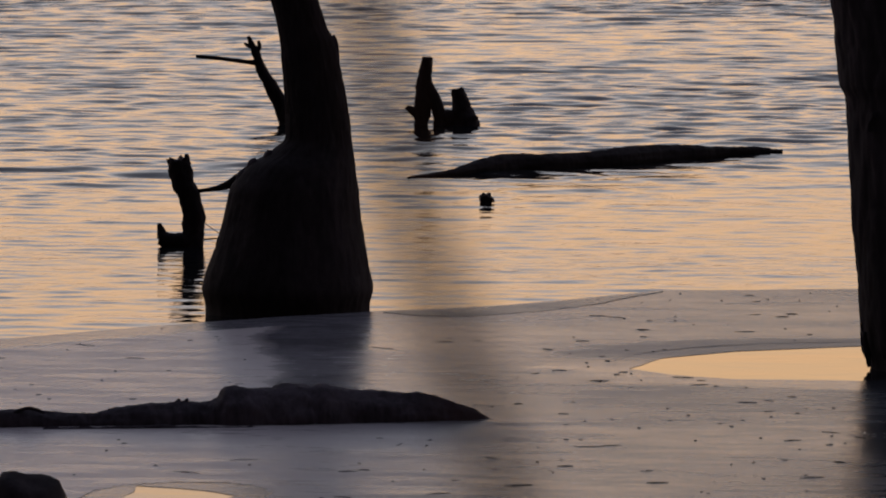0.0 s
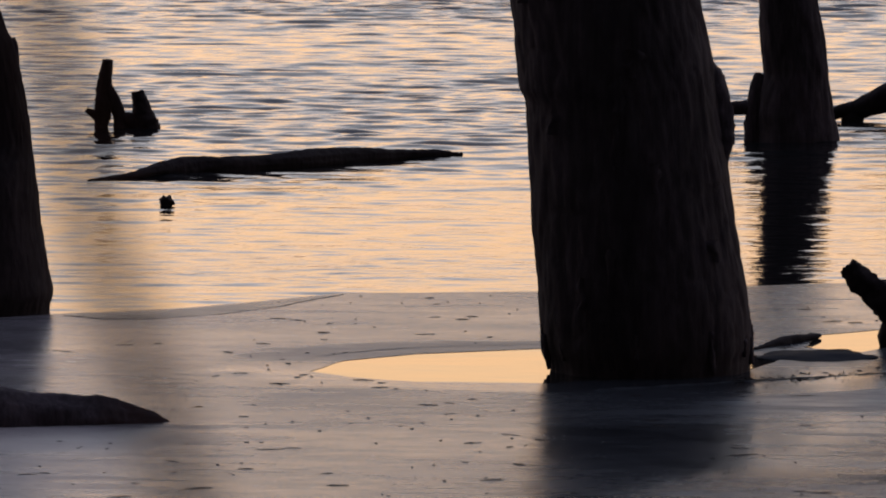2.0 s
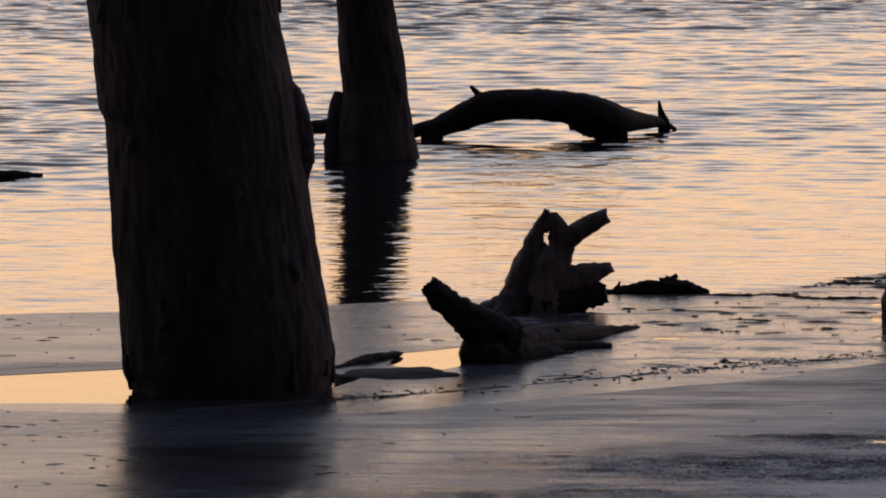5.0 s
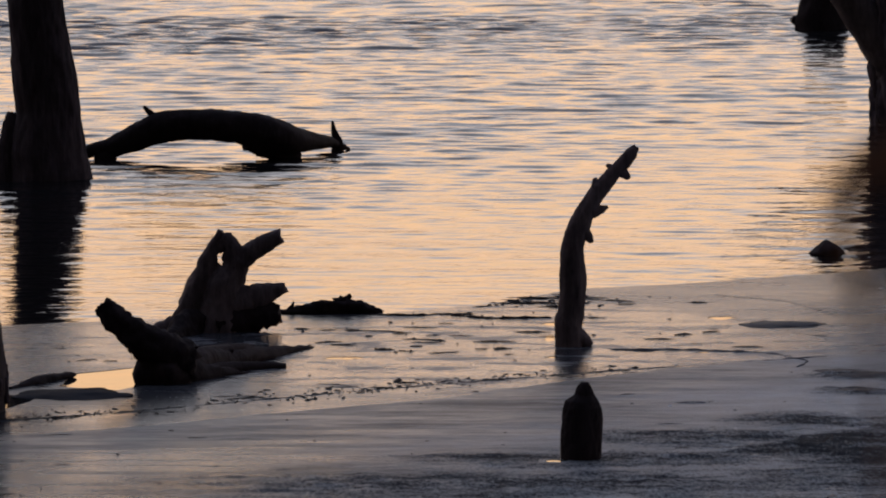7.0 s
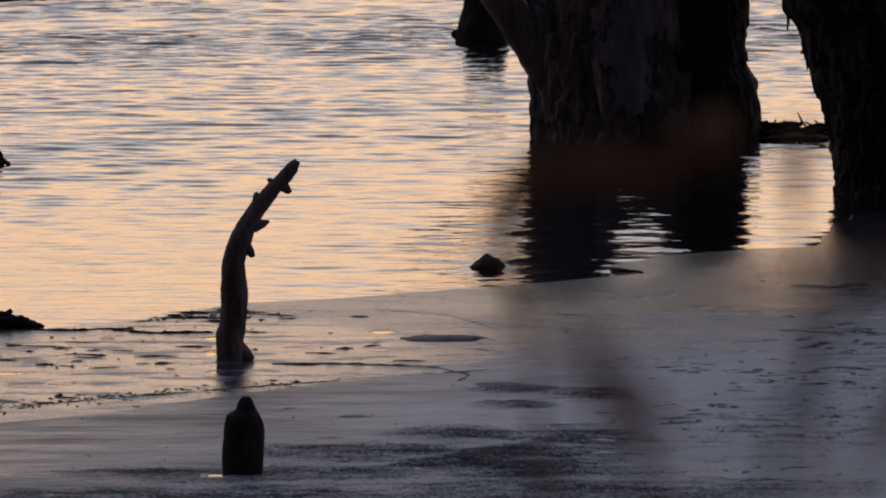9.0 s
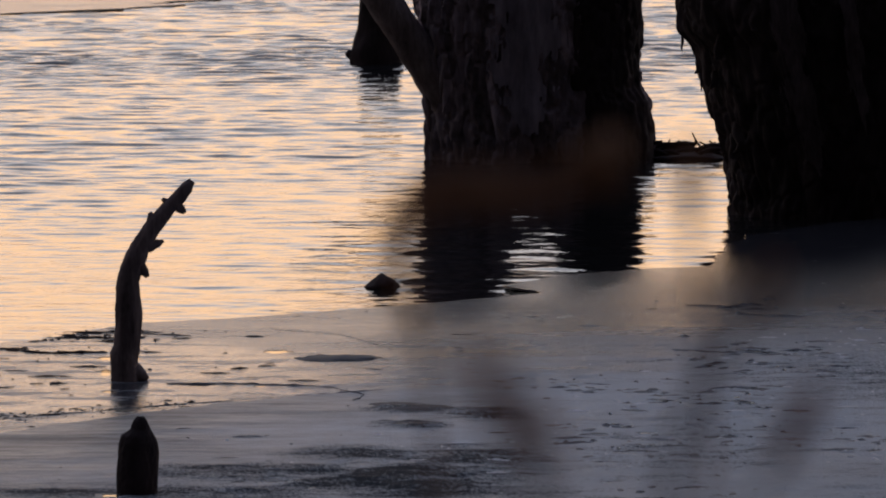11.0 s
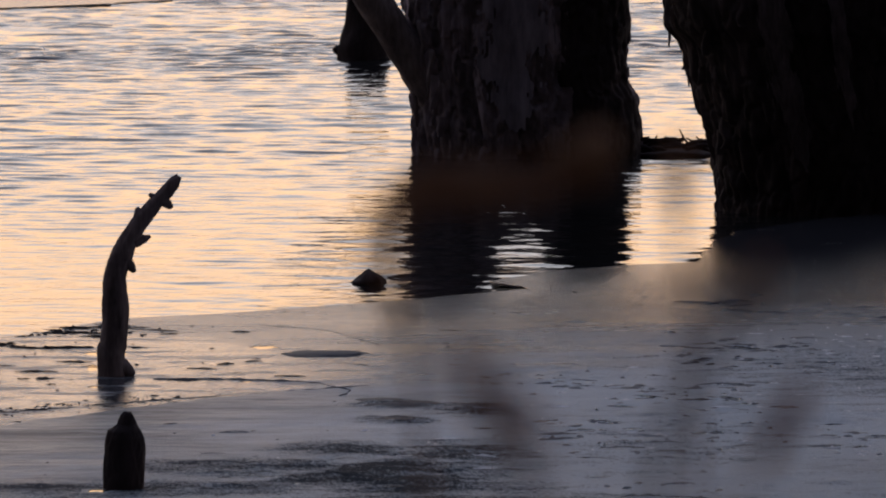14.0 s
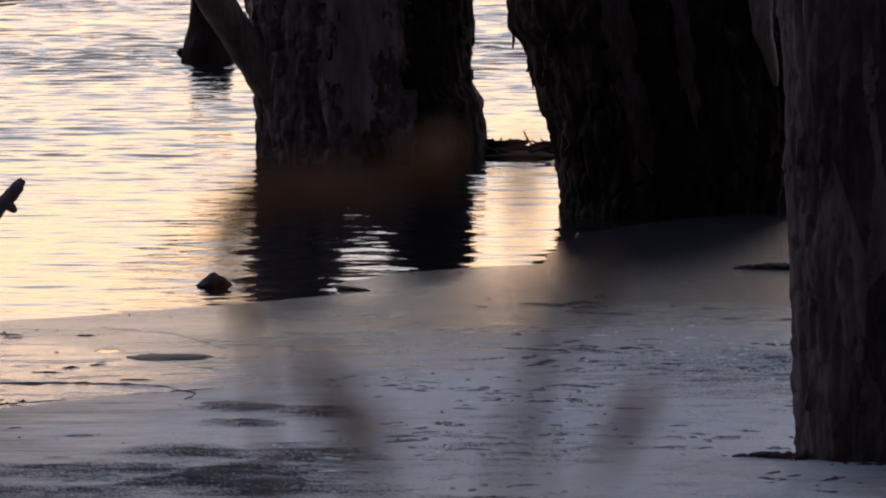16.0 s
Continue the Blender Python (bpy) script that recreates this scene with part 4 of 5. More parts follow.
# ---- stumps and branches in the water ----
ob = thing("broken_branch", -5.55, 28.6, -10.96, "forked dead branch sticking out of the water", "branch")
last = part("stem", limb(bmesh.new(), spread([(0.05, -0.08, 0.036), (0.03, 0, 0.036), (0.0, 0.09, 0.034), (-0.04, 0.17, 0.032), (-0.083, 0.25, 0.024), (-0.113, 0.33, 0.018), (-0.146, 0.405, 0.008)]), 50, 16, seed=1, grit=0.003), M_WET, ob)
part("twig", limb(bmesh.new(), spread([(-0.11, 0.285, 0.014), (-0.16, 0.288, 0.010), (-0.254, 0.301, 0.009), (-0.33, 0.309, 0.010), (-0.385, 0.314, 0.008)]), 20, 8, seed=2), M_WET, last)
part("twig", limb(bmesh.new(), spread([(-0.11, 0.32, 0.014), (-0.095, 0.36, 0.011), (-0.1, 0.385, 0.006)]), 8, 8, seed=3), M_WET, last)
part("twig", limb(bmesh.new(), spread([(-0.135, 0.355, 0.01), (-0.16, 0.37, 0.007), (-0.165, 0.372, 0.003)]), 8, 8, seed=4), M_WET, last)

ob = thing("curved_stump", -4.39, 21.12, -11.75, "curved broken stump leaning out of the water", "stump")
last = part("stem", limb(bmesh.new(), spread([(-0.016, -0.08, 0.036), (-0.015, 0.0, 0.036), (-0.014, 0.05, 0.037), (-0.012, 0.10, 0.038), (-0.023, 0.156, 0.037), (-0.044, 0.204, 0.038), (-0.058, 0.253, 0.041), (-0.066, 0.284, 0.038)]), 60, 22, seed=5, jag=0.4, grit=0.003), M_WET, ob)
part("spur", limb(bmesh.new(), spread([(-0.036, 0.255, 0.016), (-0.033, 0.285, 0.012), (-0.034, 0.304, 0.006)]), 8, 8, seed=6), M_WET, last)
part("root", limb(bmesh.new(), spread([(-0.02, 0.006, 0.034), (-0.07, 0.008, 0.028), (-0.10, 0.012, 0.026), (-0.128, 0.018, 0.026)]), 14, 12, seed=7), M_WET, ob)
part("spur", limb(bmesh.new(), spread([(-0.118, 0.02, 0.020), (-0.124, 0.048, 0.013), (-0.129, 0.068, 0.007)]), 8, 8, seed=9), M_WET, last)
part("twig", limb(bmesh.new(), spread([(0.0, 0.178, 0.007), (0.05, 0.184, 0.008), (0.10, 0.196, 0.014), (0.15, 0.222, 0.022), (0.19, 0.245, 0.026)]), 24, 10, seed=8), M_WET, last)
part("twig", limb(bmesh.new(), spread([(0.02, 0.075, 0.0016), (0.05, 0.05, 0.0014), (0.082, 0.03, 0.0014)]), 10, 6, seed=3), M_WET, last)
part("twig", limb(bmesh.new(), spread([(0.01, 0.012, 0.003), (0.045, 0.014, 0.0028), (0.072, 0.016, 0.003)]), 10, 6, seed=4), M_WET, last)

ob = thing("root_stump", -4.83, 28.68, -9.59, "twin pronged root stump standing in rippled water", "stump")
last = part("prong", limb(bmesh.new(), spread([(-0.075, -0.06, 0.034), (-0.073, 0.02, 0.034), (-0.068, 0.10, 0.042), (-0.062, 0.175, 0.036), (-0.053, 0.25, 0.029), (-0.046, 0.308, 0.024)]), 60, 20, seed=1, jag=0.4, grit=0.004), M_WET, ob)
last = part("prong", limb(bmesh.new(), spread([(-0.05, 0.18, 0.030), (-0.018, 0.115, 0.032), (0.008, 0.05, 0.032), (0.016, 0.0, 0.036), (0.02, -0.05, 0.04)]), 20, 12, seed=2), M_WET, ob)
part("knob", limb(bmesh.new(), spread([(0.132, -0.05, 0.072), (0.128, 0.01, 0.064), (0.110, 0.08, 0.047), (0.092, 0.160, 0.030)]), 40, 20, seed=3, jag=0.4, grit=0.004), M_WET, ob)
part("root", limb(bmesh.new(), spread([(0.0, 0.04, 0.03), (0.05, 0.03, 0.036), (0.11, 0.02, 0.04)]), 10, 12, seed=4), M_WET, ob)
part("root", limb(bmesh.new(), spread([(-0.07, 0.04, 0.03), (-0.11, 0.058, 0.022), (-0.145, 0.078, 0.012)]), 10, 10, seed=5), M_WET, ob)

ob = tagged(finish("wood_stub", lump(bmesh.new(), 0, 0, 0.012, 0.024, 0.03, 0.024, 3.0, 0.7), M_WET), "small dark stub of wood breaking the surface", "stub")
ob.matrix_basis = pose(-3.76, 23.42, -0.008)
bm = limb(bmesh.new(), [(-4.30, 24.82, -0.006, 0.006), (-4.18, 25.12, -0.004, 0.014), (-4.09, 25.32, 0.002, 0.038), (-4.0, 25.47, 0.004, 0.052), (-3.89, 25.56, 0.003, 0.047), (-3.8, 25.68, 0.002, 0.044), (-3.7, 25.81, 0.003, 0.045), (-3.6, 25.96, 0.005, 0.053), (-3.51, 26.14, 0.005, 0.052), (-3.41, 26.29, 0.004, 0.046), (-3.33, 26.41, 0.003, 0.037), (-3.25, 26.54, 0.002, 0.025), (-3.16, 26.63, 0.001, 0.022), (-3.09, 26.68, 0, 0.017), (-3.02, 26.74, -0.002, 0.006)], 260, 40, seed=21, relief=0.07, grit=0.003)
tagged(finish("floating_log", bm, M_WET), "long dark waterlogged log floating low in water", "log")

ob = thing("arched_log", -1.08, 29.72, -2.07, "smooth arched dead log lying half under water", "log")
last = part("bole", limb(bmesh.new(), [(-0.6, 0, -0.06, 0.03), (-0.517, 0, 0.027, 0.03), (-0.405, 0, 0.05, 0.048), (-0.29, 0, 0.094, 0.062), (-0.17, 0, 0.143, 0.071), (0, 0, 0.156, 0.073), (0.12, 0, 0.148, 0.076), (0.22, 0, 0.138, 0.08), (0.345, 0.03, 0.10, 0.086),
     (0.456, 0.15, 0.073, 0.064), (0.62, 0.62, 0.042, 0.03), (0.68, 0.8, 0.018, 0.02), (0.73, 0.95, -0.01, 0.01)], 130, 26, seed=3, relief=0.06, grit=0.003), M_WET, ob)
part("knot", limb(bmesh.new(), spread([(-0.2, 0.19, 0.022), (-0.225, 0.215, 0.015), (-0.252, 0.243, 0.007)]), 10, 8, seed=4), M_WET, last)
part("fin", limb(bmesh.new(), spread([(0.672, -0.03, 0.034), (0.675, 0.03, 0.028), (0.66, 0.08, 0.016), (0.65, 0.135, 0.006)], 0.78), 16, 10, seed=5), M_WET, last)
part("root", limb(bmesh.new(), spread([(-0.42, 0.05, 0.04), (-0.43, 0.0, 0.05), (-0.44, -0.05, 0.05)]), 10, 10, seed=6), M_WET, ob)
part("root", limb(bmesh.new(), [(0.24, 0, 0.08, 0.045), (0.29, 0.02, 0.05, 0.045), (0.36, 0.08, 0.025, 0.042), (0.47, 0.2, 0.0, 0.03)], 30, 16, seed=7, relief=0.2, grit=0.004), M_WET, ob)

# ---- driftwood frozen into the ice ----
ob = thing("frozen_log", -3.03, 15.13, -17.4, "low dark log frozen into the ice", "log")
last = part("bole", limb(bmesh.new(), spread([(-1.0, 0.0, 0.05), (-0.575, 0.0, 0.043), (-0.45, 0, 0.036), (-0.37, 0, 0.034), (-0.27, 0, 0.05), (-0.17, 0, 0.056), (-0.10, 0, 0.056), (-0.07, 0, 0.066), (-0.045, 0, 0.09), (0.0, 0, 0.091), (0.06, 0, 0.090), (0.10, 0, 0.095), (0.15, 0, 0.092), (0.17, 0, 0.088), (0.20, 0, 0.094), (0.25, 0, 0.083), (0.38, 0, 0.072), (0.46, 0, 0.062), (0.53, 0, 0.042), (0.58, -0.005, 0.024), (0.62, -0.018, 0.008)]), 300, 48, seed=31, relief=0.06, grit=0.0045), M_BARK, ob)
for kx, kz, kr in ((-0.34, 0.03, 0.007), (-0.15, 0.052, 0.008), (-0.17, 0.052, 0.007)):
    part("knot", limb(bmesh.new(), spread([(kx - 0.012, kz - 0.02, kr), (kx, kz, kr * 0.9), (kx + 0.012, kz + 0.012, kr * 0.4)]), 8, 8, seed=kx, relief=0.5), M_BARK, last)
part("bark_flake", limb(bmesh.new(), [(-0.5, -0.09, 0.004, 0.005), (-0.35, -0.1, 0.004, 0.007), (-0.1, -0.12, 0.003, 0.006), (0.02, -0.13, 0.002, 0.003)], 40, 8, seed=4, relief=0.6, grit=0.003), M_BARK, ob)
bm = limb(bmesh.new(), spread([(-0.06, 0.03, 0.004), (-0.01, 0.05, 0.005), (0.03, 0.038, 0.004)]), 10, 6, seed=1)
ob = tagged(finish("twig", bm, M_WET), "small crooked twig lying on the frozen log", "twig")
ob.matrix_basis = pose(-3.52, 14.95, 0.0, 0, 0, 12)
bm = lump(bmesh.new(), 0, 0, 0.02, 0.09, 0.1, 0.078, 5.0, 0.3)
ob = tagged(finish("rotten_stump", bm, M_WET), "rounded dark rotten stump in the ice", "stump")
ob.matrix_basis = pose(-3.11, 13.12, 0.0)

ob = thing("driftwood_log", -0.76, 17.62, -2.49, "dark broken driftwood log with a raised arm in ice", "driftwood")
part("arm", limb(bmesh.new(), [(0.075, 0.05, 0.055, 0.066), (0.025, 0.02, 0.088, 0.060), (-0.038, 0, 0.126, 0.049), (-0.095, 0, 0.174, 0.039), (-0.150, 0, 0.226, 0.027)], 60, 24, seed=1, jag=0.6, relief=0.14, grit=0.006), M_WET, ob)
part("butt", lump(bmesh.new(), 0.03, 0.05, 0.03, 0.085, 0.1, 0.075, 2.0, 0.35), M_WET, ob)
last = part("bole", limb(bmesh.new(), [(0.016, 0.05, 0.05, 0.064), (0.10, 0.25, 0.034, 0.05), (0.15, 0.38, 0.034, 0.04), (0.19, 0.48, 0.022, 0.04), (0.26, 0.65, 0.024, 0.028), (0.33, 0.85, 0.01, 0.026), (0.4, 1.05, 0.008, 0.014), (0.47, 1.2, 0.0, 0.008)], 120, 28, seed=3, relief=0.07, grit=0.003), M_WET, ob)
part("root", limb(bmesh.new(), [(0.04, 0.1, 0.055, 0.034), (0.17, 0.45, 0.05, 0.024), (0.24, 0.62, 0.045, 0.02), (0.33, 0.85, 0.02, 0.01)], 40, 14, seed=7, relief=0.10, grit=0.002), M_WET, ob)
part("root", limb(bmesh.new(), [(0.0, 0.0, 0.02, 0.055), (0.09, 0.1, 0.022, 0.04), (0.2, 0.25, 0.01, 0.018), (0.26, 0.3, 0.0, 0.008)], 24, 12, seed=8, relief=0.25, grit=0.005), M_WET, ob)
for kx, ky, kz in ((0.09, 0.18, 0.075), (0.21, 0.5, 0.044)):
    part("knot", limb(bmesh.new(), [(kx - 0.02, ky, kz - 0.025, 0.016), (kx, ky, kz, 0.011), (kx + 0.014, ky, kz + 0.012, 0.004)], 8, 8, seed=kx * 9, relief=0.5), M_WET, last)
part("root", limb(bmesh.new(), [(0.12, 0.25, 0.012, 0.028), (0.24, 0.4, 0.012, 0.02), (0.37, 0.5, 0.006, 0.012)], 16, 10, seed=4), M_WET, ob)
ob = thing("root_stump", -0.70, 19.45, -2.08, "upturned root stump with forked arms beside driftwood", "stump")
last = part("stem", limb(bmesh.new(), spread([(-0.065, -0.05, 0.045), (-0.055, 0.0, 0.042), (-0.02, 0.107, 0.04), (0.017, 0.20, 0.031), (0.04, 0.265, 0.020), (0.062, 0.318, 0.006)]), 32, 14, seed=1, relief=0.16, grit=0.005), M_GREY, ob)
last = part("stem", limb(bmesh.new(), spread([(0.05, -0.05, 0.08), (0.055, 0.03, 0.072), (0.07, 0.125, 0.06), (0.103, 0.195, 0.042), (0.10, 0.25, 0.032), (0.085, 0.282, 0.024), (0.064, 0.292, 0.016)]), 32, 16, seed=2, relief=0.16, grit=0.005), M_GREY, ob)
part("web", limb(bmesh.new(), spread([(0.03, -0.02, 0.06), (0.04, 0.08, 0.052), (0.05, 0.15, 0.036), (0.052, 0.195, 0.022), (0.050, 0.216, 0.008)]), 26, 14, seed=12, relief=0.12, grit=0.004), M_GREY, ob)
part("web", limb(bmesh.new(), spread([(0.054, 0.246, 0.008), (0.062, 0.262, 0.016), (0.074, 0.285, 0.016)]), 12, 10, seed=13, grit=0.003), M_GREY, ob)
part("arm", limb(bmesh.new(), spread([(0.10, 0.195, 0.036), (0.14, 0.235, 0.033), (0.19, 0.268, 0.031), (0.25, 0.298, 0.024)]), 24, 14, seed=3, jag=0.4), M_GREY, ob)
part("arm", limb(bmesh.new(), spread([(0.078, 0.08, 0.06), (0.16, 0.105, 0.045), (0.22, 0.125, 0.028), (0.262, 0.138, 0.016)]), 24, 14, seed=4, jag=0.4), M_GREY, ob)
part("root", limb(bmesh.new(), spread([(0.06, 0.02, 0.07), (0.16, 0.05, 0.055), (0.245, 0.06, 0.03)]), 18, 14, seed=5, relief=0.16, grit=0.005), M_WET, ob)
part("root", limb(bmesh.new(), spread([(-0.05, 0.02, 0.05), (-0.1, 0.01, 0.035), (-0.16, -0.01, 0.02)]), 14, 12, seed=6), M_GREY, ob)
part("root", limb(bmesh.new(), [(-0.02, 0.0, 0.04, 0.05), (-0.06, -0.15, 0.02, 0.035), (-0.1, -0.3, 0.0, 0.014)], 40, 16, seed=9, relief=0.25, grit=0.008), M_WET, ob)
ob = thing("small_log", -0.31, 20.2, -0.88, "short dark log lying at the ice edge", "log")
last = part("bole", limb(bmesh.new(), spread([(-0.17, 0.0, 0.012), (-0.07, 0.012, 0.02), (0.03, 0.02, 0.028), (0.06, 0.02, 0.028), (0.12, 0.012, 0.02), (0.165, 0.0, 0.012)]), 70, 18, seed=1, relief=0.2, grit=0.005), M_WET, ob)
part("spike", limb(bmesh.new(), spread([(0.02, 0.03, 0.022), (0.05, 0.048, 0.014), (0.066, 0.058, 0.006)]), 10, 8, seed=3, relief=0.4), M_WET, last)
part("spike", limb(bmesh.new(), spread([(-0.14, 0.0, 0.012), (-0.125, 0.022, 0.007), (-0.118, 0.038, 0.003)]), 8, 8, seed=2), M_WET, last)

ob = thing("leaning_branch", 0.43, 18.86, 1.30, "weathered bent branch standing upright in the ice", "branch")
last = part("stem", limb(bmesh.new(), spread([(-0.008, -0.08, 0.043), (-0.007, 0, 0.043), (-0.011, 0.069, 0.041), (-0.003, 0.111, 0.039), (0.003, 0.196, 0.040), (0.002, 0.246, 0.038), (0.002, 0.297, 0.034), (0.013, 0.339, 0.034), (0.032, 0.388, 0.031), (0.061, 0.440, 0.028), (0.086, 0.476, 0.026), (0.118, 0.514, 0.023), (0.157, 0.555, 0.021), (0.180, 0.583, 0.018), (0.193, 0.600, 0.010)]), 140, 30, seed=41, relief=0.06, grit=0.002), M_GREY, ob)
for k, row in enumerate((((0.06, 0.405, 0.020), (0.088, 0.414, 0.013), (0.108, 0.422, 0.005)), ((0.135, 0.53, 0.016), (0.115, 0.54, 0.010), (0.104, 0.548, 0.005)),
                         ((0.148, 0.53, 0.018), (0.165, 0.512, 0.012), (0.172, 0.505, 0.005)), ((0.03, 0.35, 0.024), (0.05, 0.33, 0.016), (0.06, 0.314, 0.007)), ((0.015, 0.03, 0.032), (0.042, 0.016, 0.022), (0.06, 0.006, 0.010)), ((0.075, 0.485, 0.02), (0.07, 0.5, 0.012), (0.066, 0.506, 0.006)))):
    part("knot", limb(bmesh.new(), spread(row), 8, 8, seed=k), M_GREY, last)
ob = thing("wooden_stake", 0.38, 15.5, 1.41, "short dark gnawed wooden stake standing in ice", "stake")
part("stake", trunk(bmesh.new(), [(-0.1, -0.004, 0.050), (0.0, -0.004, 0.050), (0.035, -0.004, 0.051), (0.077, -0.002, 0.053), (0.105, -0.001, 0.052), (0.130, -0.001, 0.049), (0.146, -0.002, 0.043), (0.156, 0.002, 0.033), (0.162, 0.004, 0.026), (0.174, 0.004, 0.022), (0.185, 0.004, 0.017), (0.193, 0.005, 0.009)], rings=90, sides=70, relief=0.005, folds=1.6, seed=3, jag=0.004, plated=0.03), M_WET, ob)
bm = lump(bmesh.new(), 0, 0, 0.006, 0.066, 0.07, 0.043, 8.0, 0.5)
for v in bm.verts:
    v.co.x = 0.012 + (v.co.x - 0.012) * (1 - 0.5 * min(1, max(0.0, v.co.z - 0.006) / 0.05))
ob = tagged(finish("stone", bm, M_WET), "dark pointed stone above the water", "stone")
ob.matrix_basis = pose(1.456, 23.08, -0.01)

# ---- farther out ----
ob = thing("broken_stump", 3.02, 48.5, 3.55, "jagged broken stump far out in the pond", "stump")
part("bole", trunk(bmesh.new(), [(-0.2, 0.0, 0.22), (0.0, 0, 0.21), (0.08, 0, 0.2), (0.25, 0.02, 0.17), (0.6, 0.03, 0.15), (0.8, 0.03, 0.13)], rings=50, sides=40, relief=0.02, seed=2, jag=0.2), M_WET, ob)
part("root", limb(bmesh.new(), spread([(-0.12, 0.03, 0.06), (-0.2, 0.06, 0.04), (-0.23, 0.08, 0.02)]), 10, 10, seed=2), M_WET, ob)
bm = bmesh.new()
rng = random.Random(11)
for k in range(26):
    a, d = rng.uniform(-0.24, 0.24), rng.uniform(-0.3, 0.3)
    h = 0.02 + 0.05 * rng.random()
    t = rng.uniform(-0.6, 0.6)
    limb(bm, [(a - 0.08 * math.cos(t), d, h * 0.5, 0.012), (a, d, h, 0.014), (a + 0.08 * math.cos(t), d, h + 0.05 * math.sin(t), 0.008)], 6, 6, seed=k)
for k in range(9):
    a, d, lean = rng.uniform(-0.22, 0.22), rng.uniform(-0.2, 0.2), rng.uniform(-0.12, 0.12)
    limb(bm, [(a, d, 0.02, 0.007), (a + lean * 0.6, d, 0.06, 0.006), (a + lean, d, 0.07 + 0.05 * rng.random(), 0.004)], 6, 6, seed=k)
lump(bm, 0, 0, -0.012, 0.3, 0.3, 0.036, 3.0, 0.5)
ob = tagged(finish("debris_pile", bm, M_WET), "low heap of sticks and mud between the trees", "debris", kind="stuff")
ob.matrix_basis = pose(3.68, 33.0, 0.0, 0, 0, -6.4)

ob = tagged(finish("bark_slab", limb(bmesh.new(), [(-0.085, -0.2, 0.003, 0.005), (-0.05, -0.1, 0.006, 0.013), (0.0, 0.02, 0.009, 0.016), (0.05, 0.14, 0.011, 0.012), (0.075, 0.2, 0.009, 0.005)], 60, 18, seed=2, relief=0.12, grit=0.003, jag=0.05), M_WET), "flat dark slab of bark lying on ice", "bark")
ob.matrix_basis = pose(-1.07, 17.65, 0.0)
bm = lump(bmesh.new(), 0, 0, 0.0, 0.175, 0.17, 0.015, 4.0, 0.22, 5)
ob = tagged(finish("ice_slab", bm, M_SLAB), "tilted grey slab of ice beside the pool", "ice")
ob.matrix_basis = pose(-0.97, 17.28, 0.0, 0, 0, 0)
for k, (mx, my, mr, mh) in enumerate(((1.11, 19.66, 0.11, 0.02), (1.17, 17.98, 0.06, 0.014), (1.22, 17.86, 0.1, 0.016), (1.17, 17.33, 0.09, 0.014))):
    ob = tagged(finish("ice_mound", lump(bmesh.new(), 0, 0, 0, mr * 1.25, mr * 1.2, mh * 0.5, k * 3.0, 0.2, 4), M_SLUSH), "low smooth mound of frozen slush", "ice", "mounds on the ice")
    ob.matrix_basis = pose(mx, my, 0.002)

# ---- dry weeds on the bank, just before the lens ----
def weed(path, head, foot, thick=0.0022, seed=1.0, mat=None, tall=1.0, lean=0.0, blade=0.0):
    """A bent stem from its foot on the bank up through path to a ragged seed head."""
    x, y, z = path[-1]
    ob = thing("dry_weed", foot[0], foot[1], 0, "dry brown weed stem growing on the bank", "weed", "weeds on the bank", z=0.28)
    (ax, ay, az), (bx, by, bz) = path[-2], path[-1]
    below = [(bx + 0.3 * k * (bx - ax), by + k * (by - ay), bz + k * (bz - az)) for k in (1.5, 4.5)]
    path = list(path) + below
    low = path[-1]
    rise = [(f * (low[0] - foot[0]), f * (low[1] - foot[1]), -0.05 + f * (low[2] - 0.23)) for f in (0.0, 0.35, 0.6, 0.78, 0.9, 0.96)]
    rows = [(px, py, pz, 1.2 * thick) for px, py, pz in rise] + [(px - foot[0], py - foot[1], pz - 0.28, thick) for px, py, pz in reversed(path)]
    part("stem", limb(bmesh.new(), rows, 70, 7, seed=head), mat or M_STEM, ob)
    tx, ty, tz = (path[0][0] - foot[0], path[0][1] - foot[1], path[0][2] - 0.28)
    rows = [(tx, ty, tz + 0.012 * seed * tall, 0.002 * seed), (tx + 0.001, ty, tz + 0.004 * seed * tall, 0.005 * seed), (tx, ty, tz - 0.008 * seed * tall, 0.006 * seed), (tx + 0.001, ty, tz - 0.018 * seed * tall, 0.004 * seed), (tx + 0.001, ty, tz - 0.026 * seed * tall, 0.002 * seed)]
    rows = [(px + lean * (tz - pz), py, pz, pr) for px, py, pz, pr in rows]
    bm = limb(bmesh.new(), rows, 16, 9, relief=0.5, seed=head)
    part("seed_head", bm, mat or M_HEAD, ob, "ragged brown seed head")
    if blade:  # a withered leaf hanging along the bent top
        rows = [(px - foot[0], py - foot[1], pz - 0.284, blade * w) for (px, py, pz), w in zip(path, (0.4, 0.9, 1.0, 0.95, 0.5, 0.2))]
        part("leaf", limb(bmesh.new(), rows, 40, 10, seed=head, relief=0.3), mat or M_HEAD, ob, "withered papery leaf")


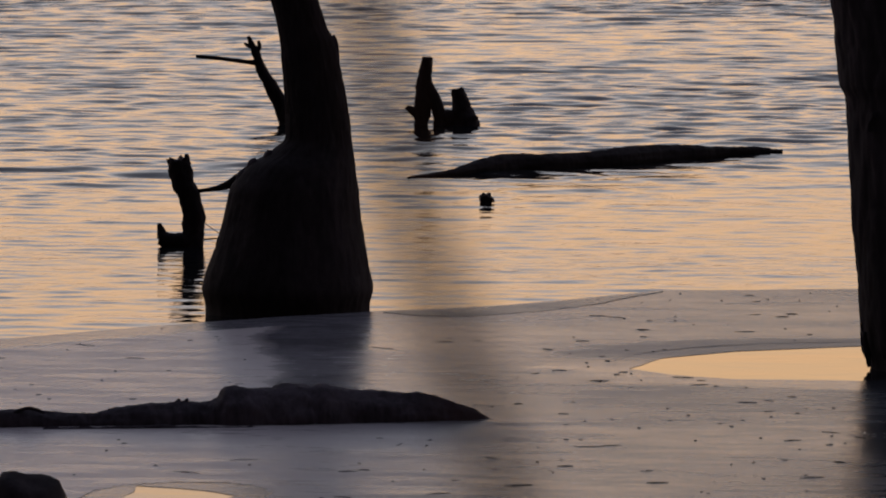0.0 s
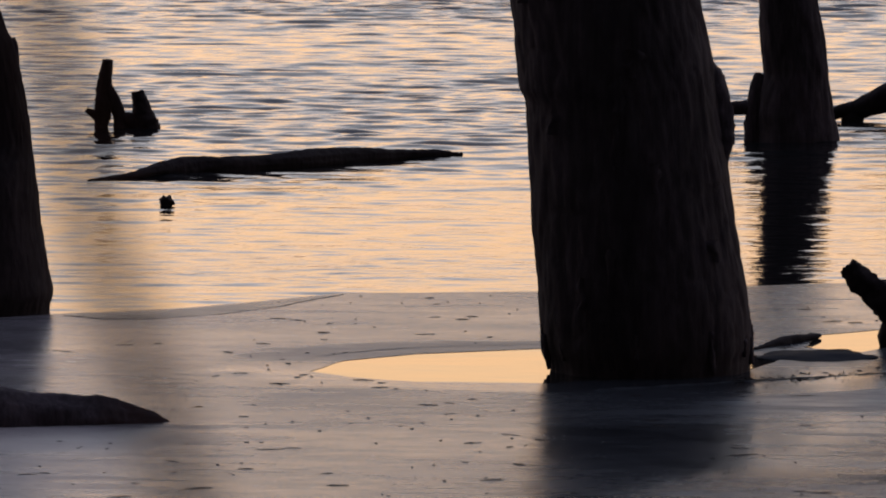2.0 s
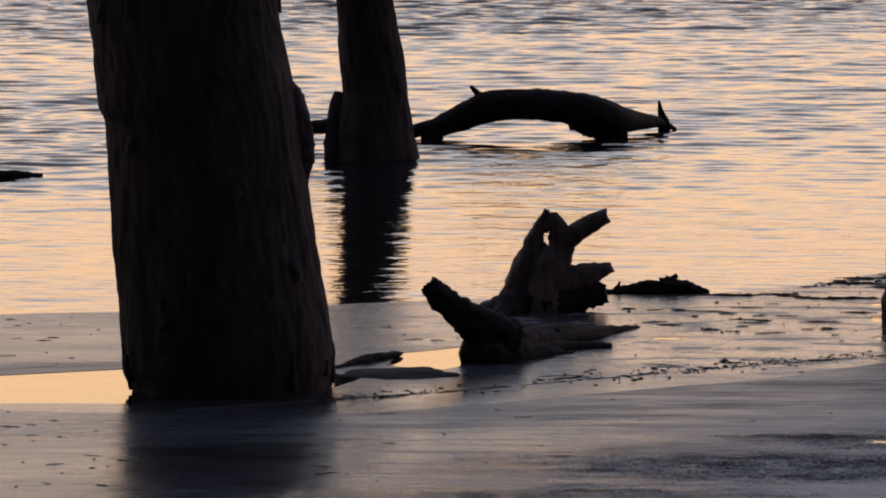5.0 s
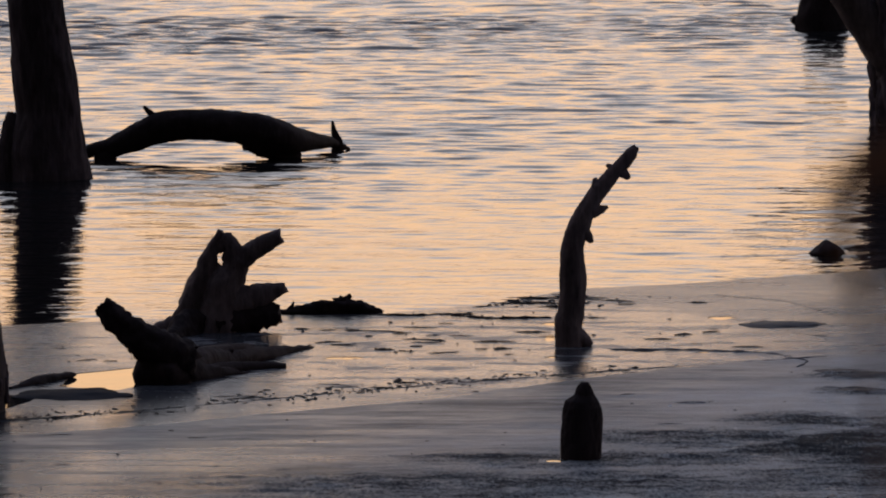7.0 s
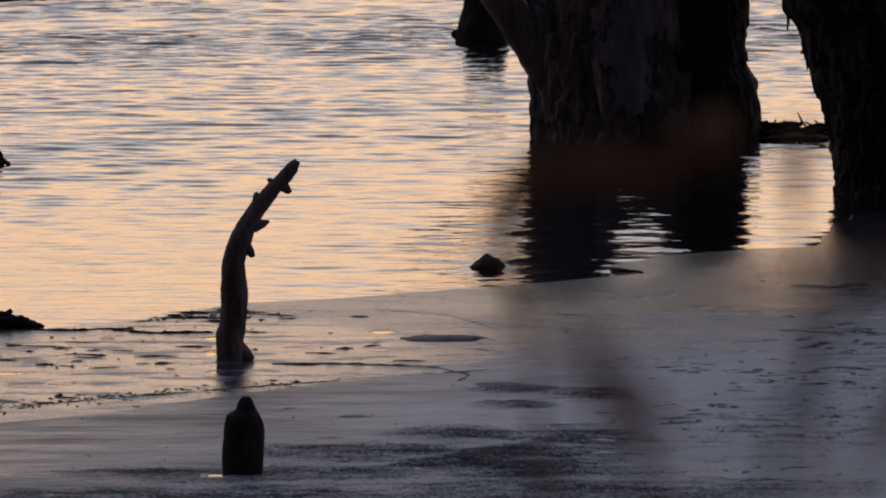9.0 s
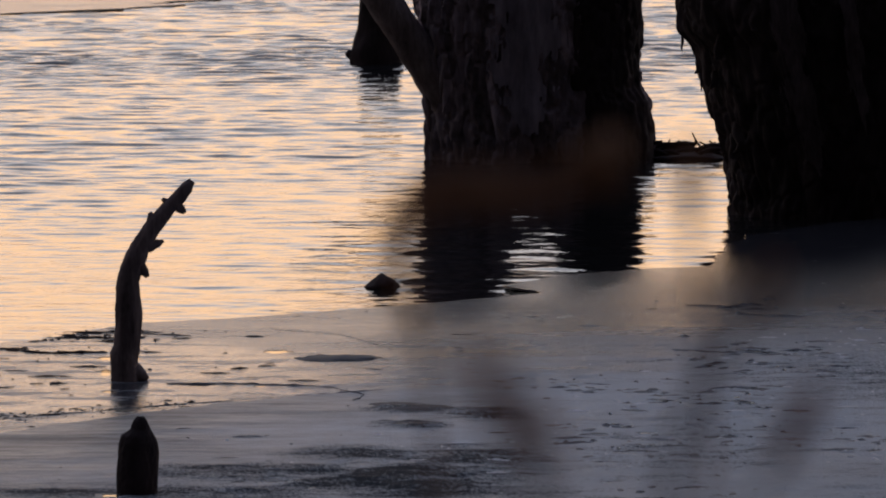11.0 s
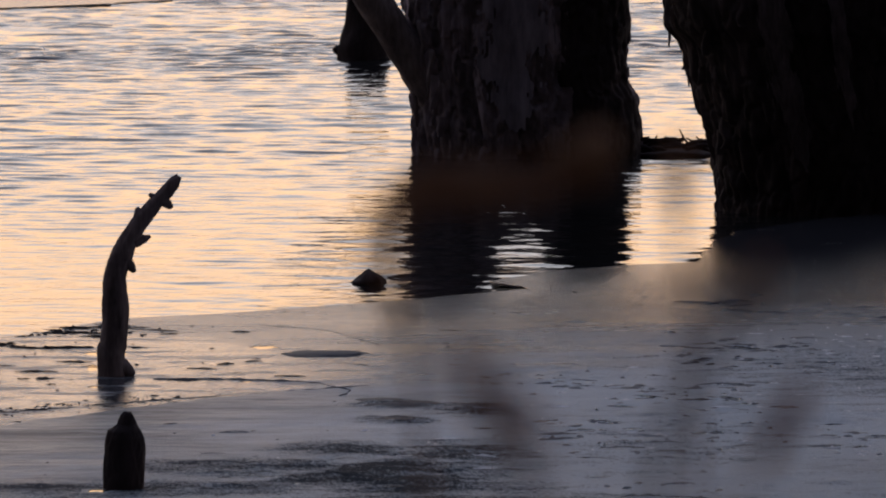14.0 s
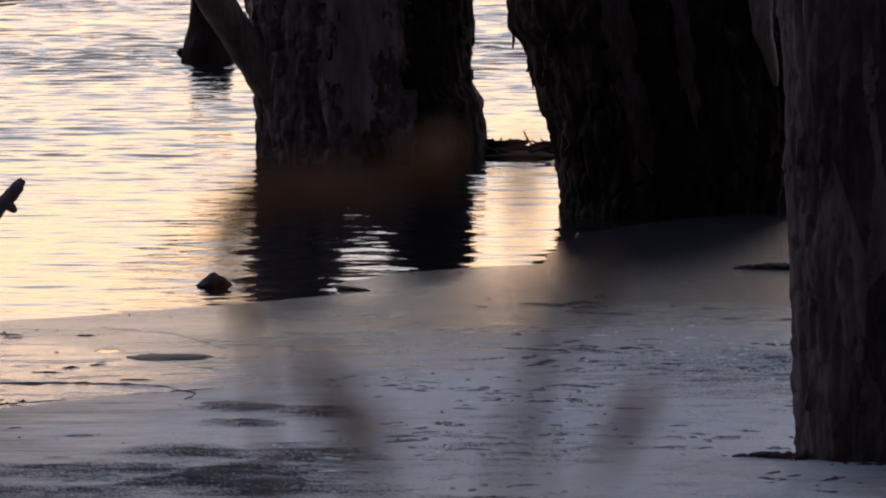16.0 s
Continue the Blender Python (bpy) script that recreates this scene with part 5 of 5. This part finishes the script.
weed([(-0.0831, 0.4517, 1.5505), (-0.0803, 0.4522, 1.5383), (-0.078, 0.4522, 1.5278), (-0.0753, 0.4531, 1.5197), (-0.0719, 0.4535, 1.509)], 1, (-0.065, 0.46), 0.0018, 0.125)
weed([(0.097, 0.9955, 1.5135), (0.0865, 0.9965, 1.5105), (0.074, 0.9975, 1.5105), (0.067, 0.998, 1.507), (0.066, 0.998, 1.4975), (0.0685, 0.9975, 1.4875), (0.072, 0.9975, 1.4585)], 2, (0.08, 1), 0.0008, 0.625, M_LEAF, 0.4, blade=0.0029)
weed([(0.05, 0.628, 1.5078), (0.0529, 0.628, 1.5021), (0.0553, 0.6275, 1.4962), (0.0574, 0.6275, 1.4892)], 3, (0.07, 0.63), 0.0008, 0.44, None, 0.72, 0.7)
weed([(0.0991, 0.7945, 1.507), (0.0946, 0.795, 1.4995), (0.0896, 0.7955, 1.491), (0.0871, 0.7955, 1.4825)], 4, (0.068, 0.8), 0.0009, 0.2)
weed([(0.1095, 0.843, 1.486), (0.1075, 0.843, 1.48), (0.1035, 0.8435, 1.474)], 5, (0.09, 0.85), 0.0004, 0.31, None, 1.0, -0.5)
weed([(0.1119, 1.0, 1.5114), (0.1116, 1.0, 1.5056), (0.1124, 1.0, 1.4975), (0.1138, 1.0, 1.4903)], 6, (0.124, 1.01), 0.0006, 0.3, M_LEAF, 1.2)

for bx, by, turn, ln in ((2.46, 16.17, 4, 0.095), (3.58, 23.66, 8, 0.12)):
    ob = tagged(finish("bark_piece", limb(bmesh.new(), [(-ln, 0.02, 0.003, 0.003), (-ln * 0.4, 0.02, 0.005, 0.012), (ln * 0.3, 0.0, 0.006, 0.017), (ln, -0.02, 0.008, 0.018)], 40, 14, seed=bx, relief=0.4, grit=0.004), M_BARK), "piece of fallen bark lying on the ice", "bark")
    ob.matrix_basis = pose(bx, by, 0.004, 0, 0, -turn)

for row, kind in (([(-0.19, 20.10, 0.005, 0.0015), (-0.05, 20.05, 0.006, 0.003), (0.06, 20.1, 0.005, 0.002), (0.16, 19.96, 0.006, 0.003), (0.24, 19.93, 0.006, 0.004), (0.39, 19.95, 0.006, 0.003)], 4),):
    tagged(finish("twig", limb(bmesh.new(), row, 36, 8, seed=kind, relief=0.9, grit=0.003), M_WET), "thin dark twig frozen along the ice edge", "twig", "twigs on the ice")
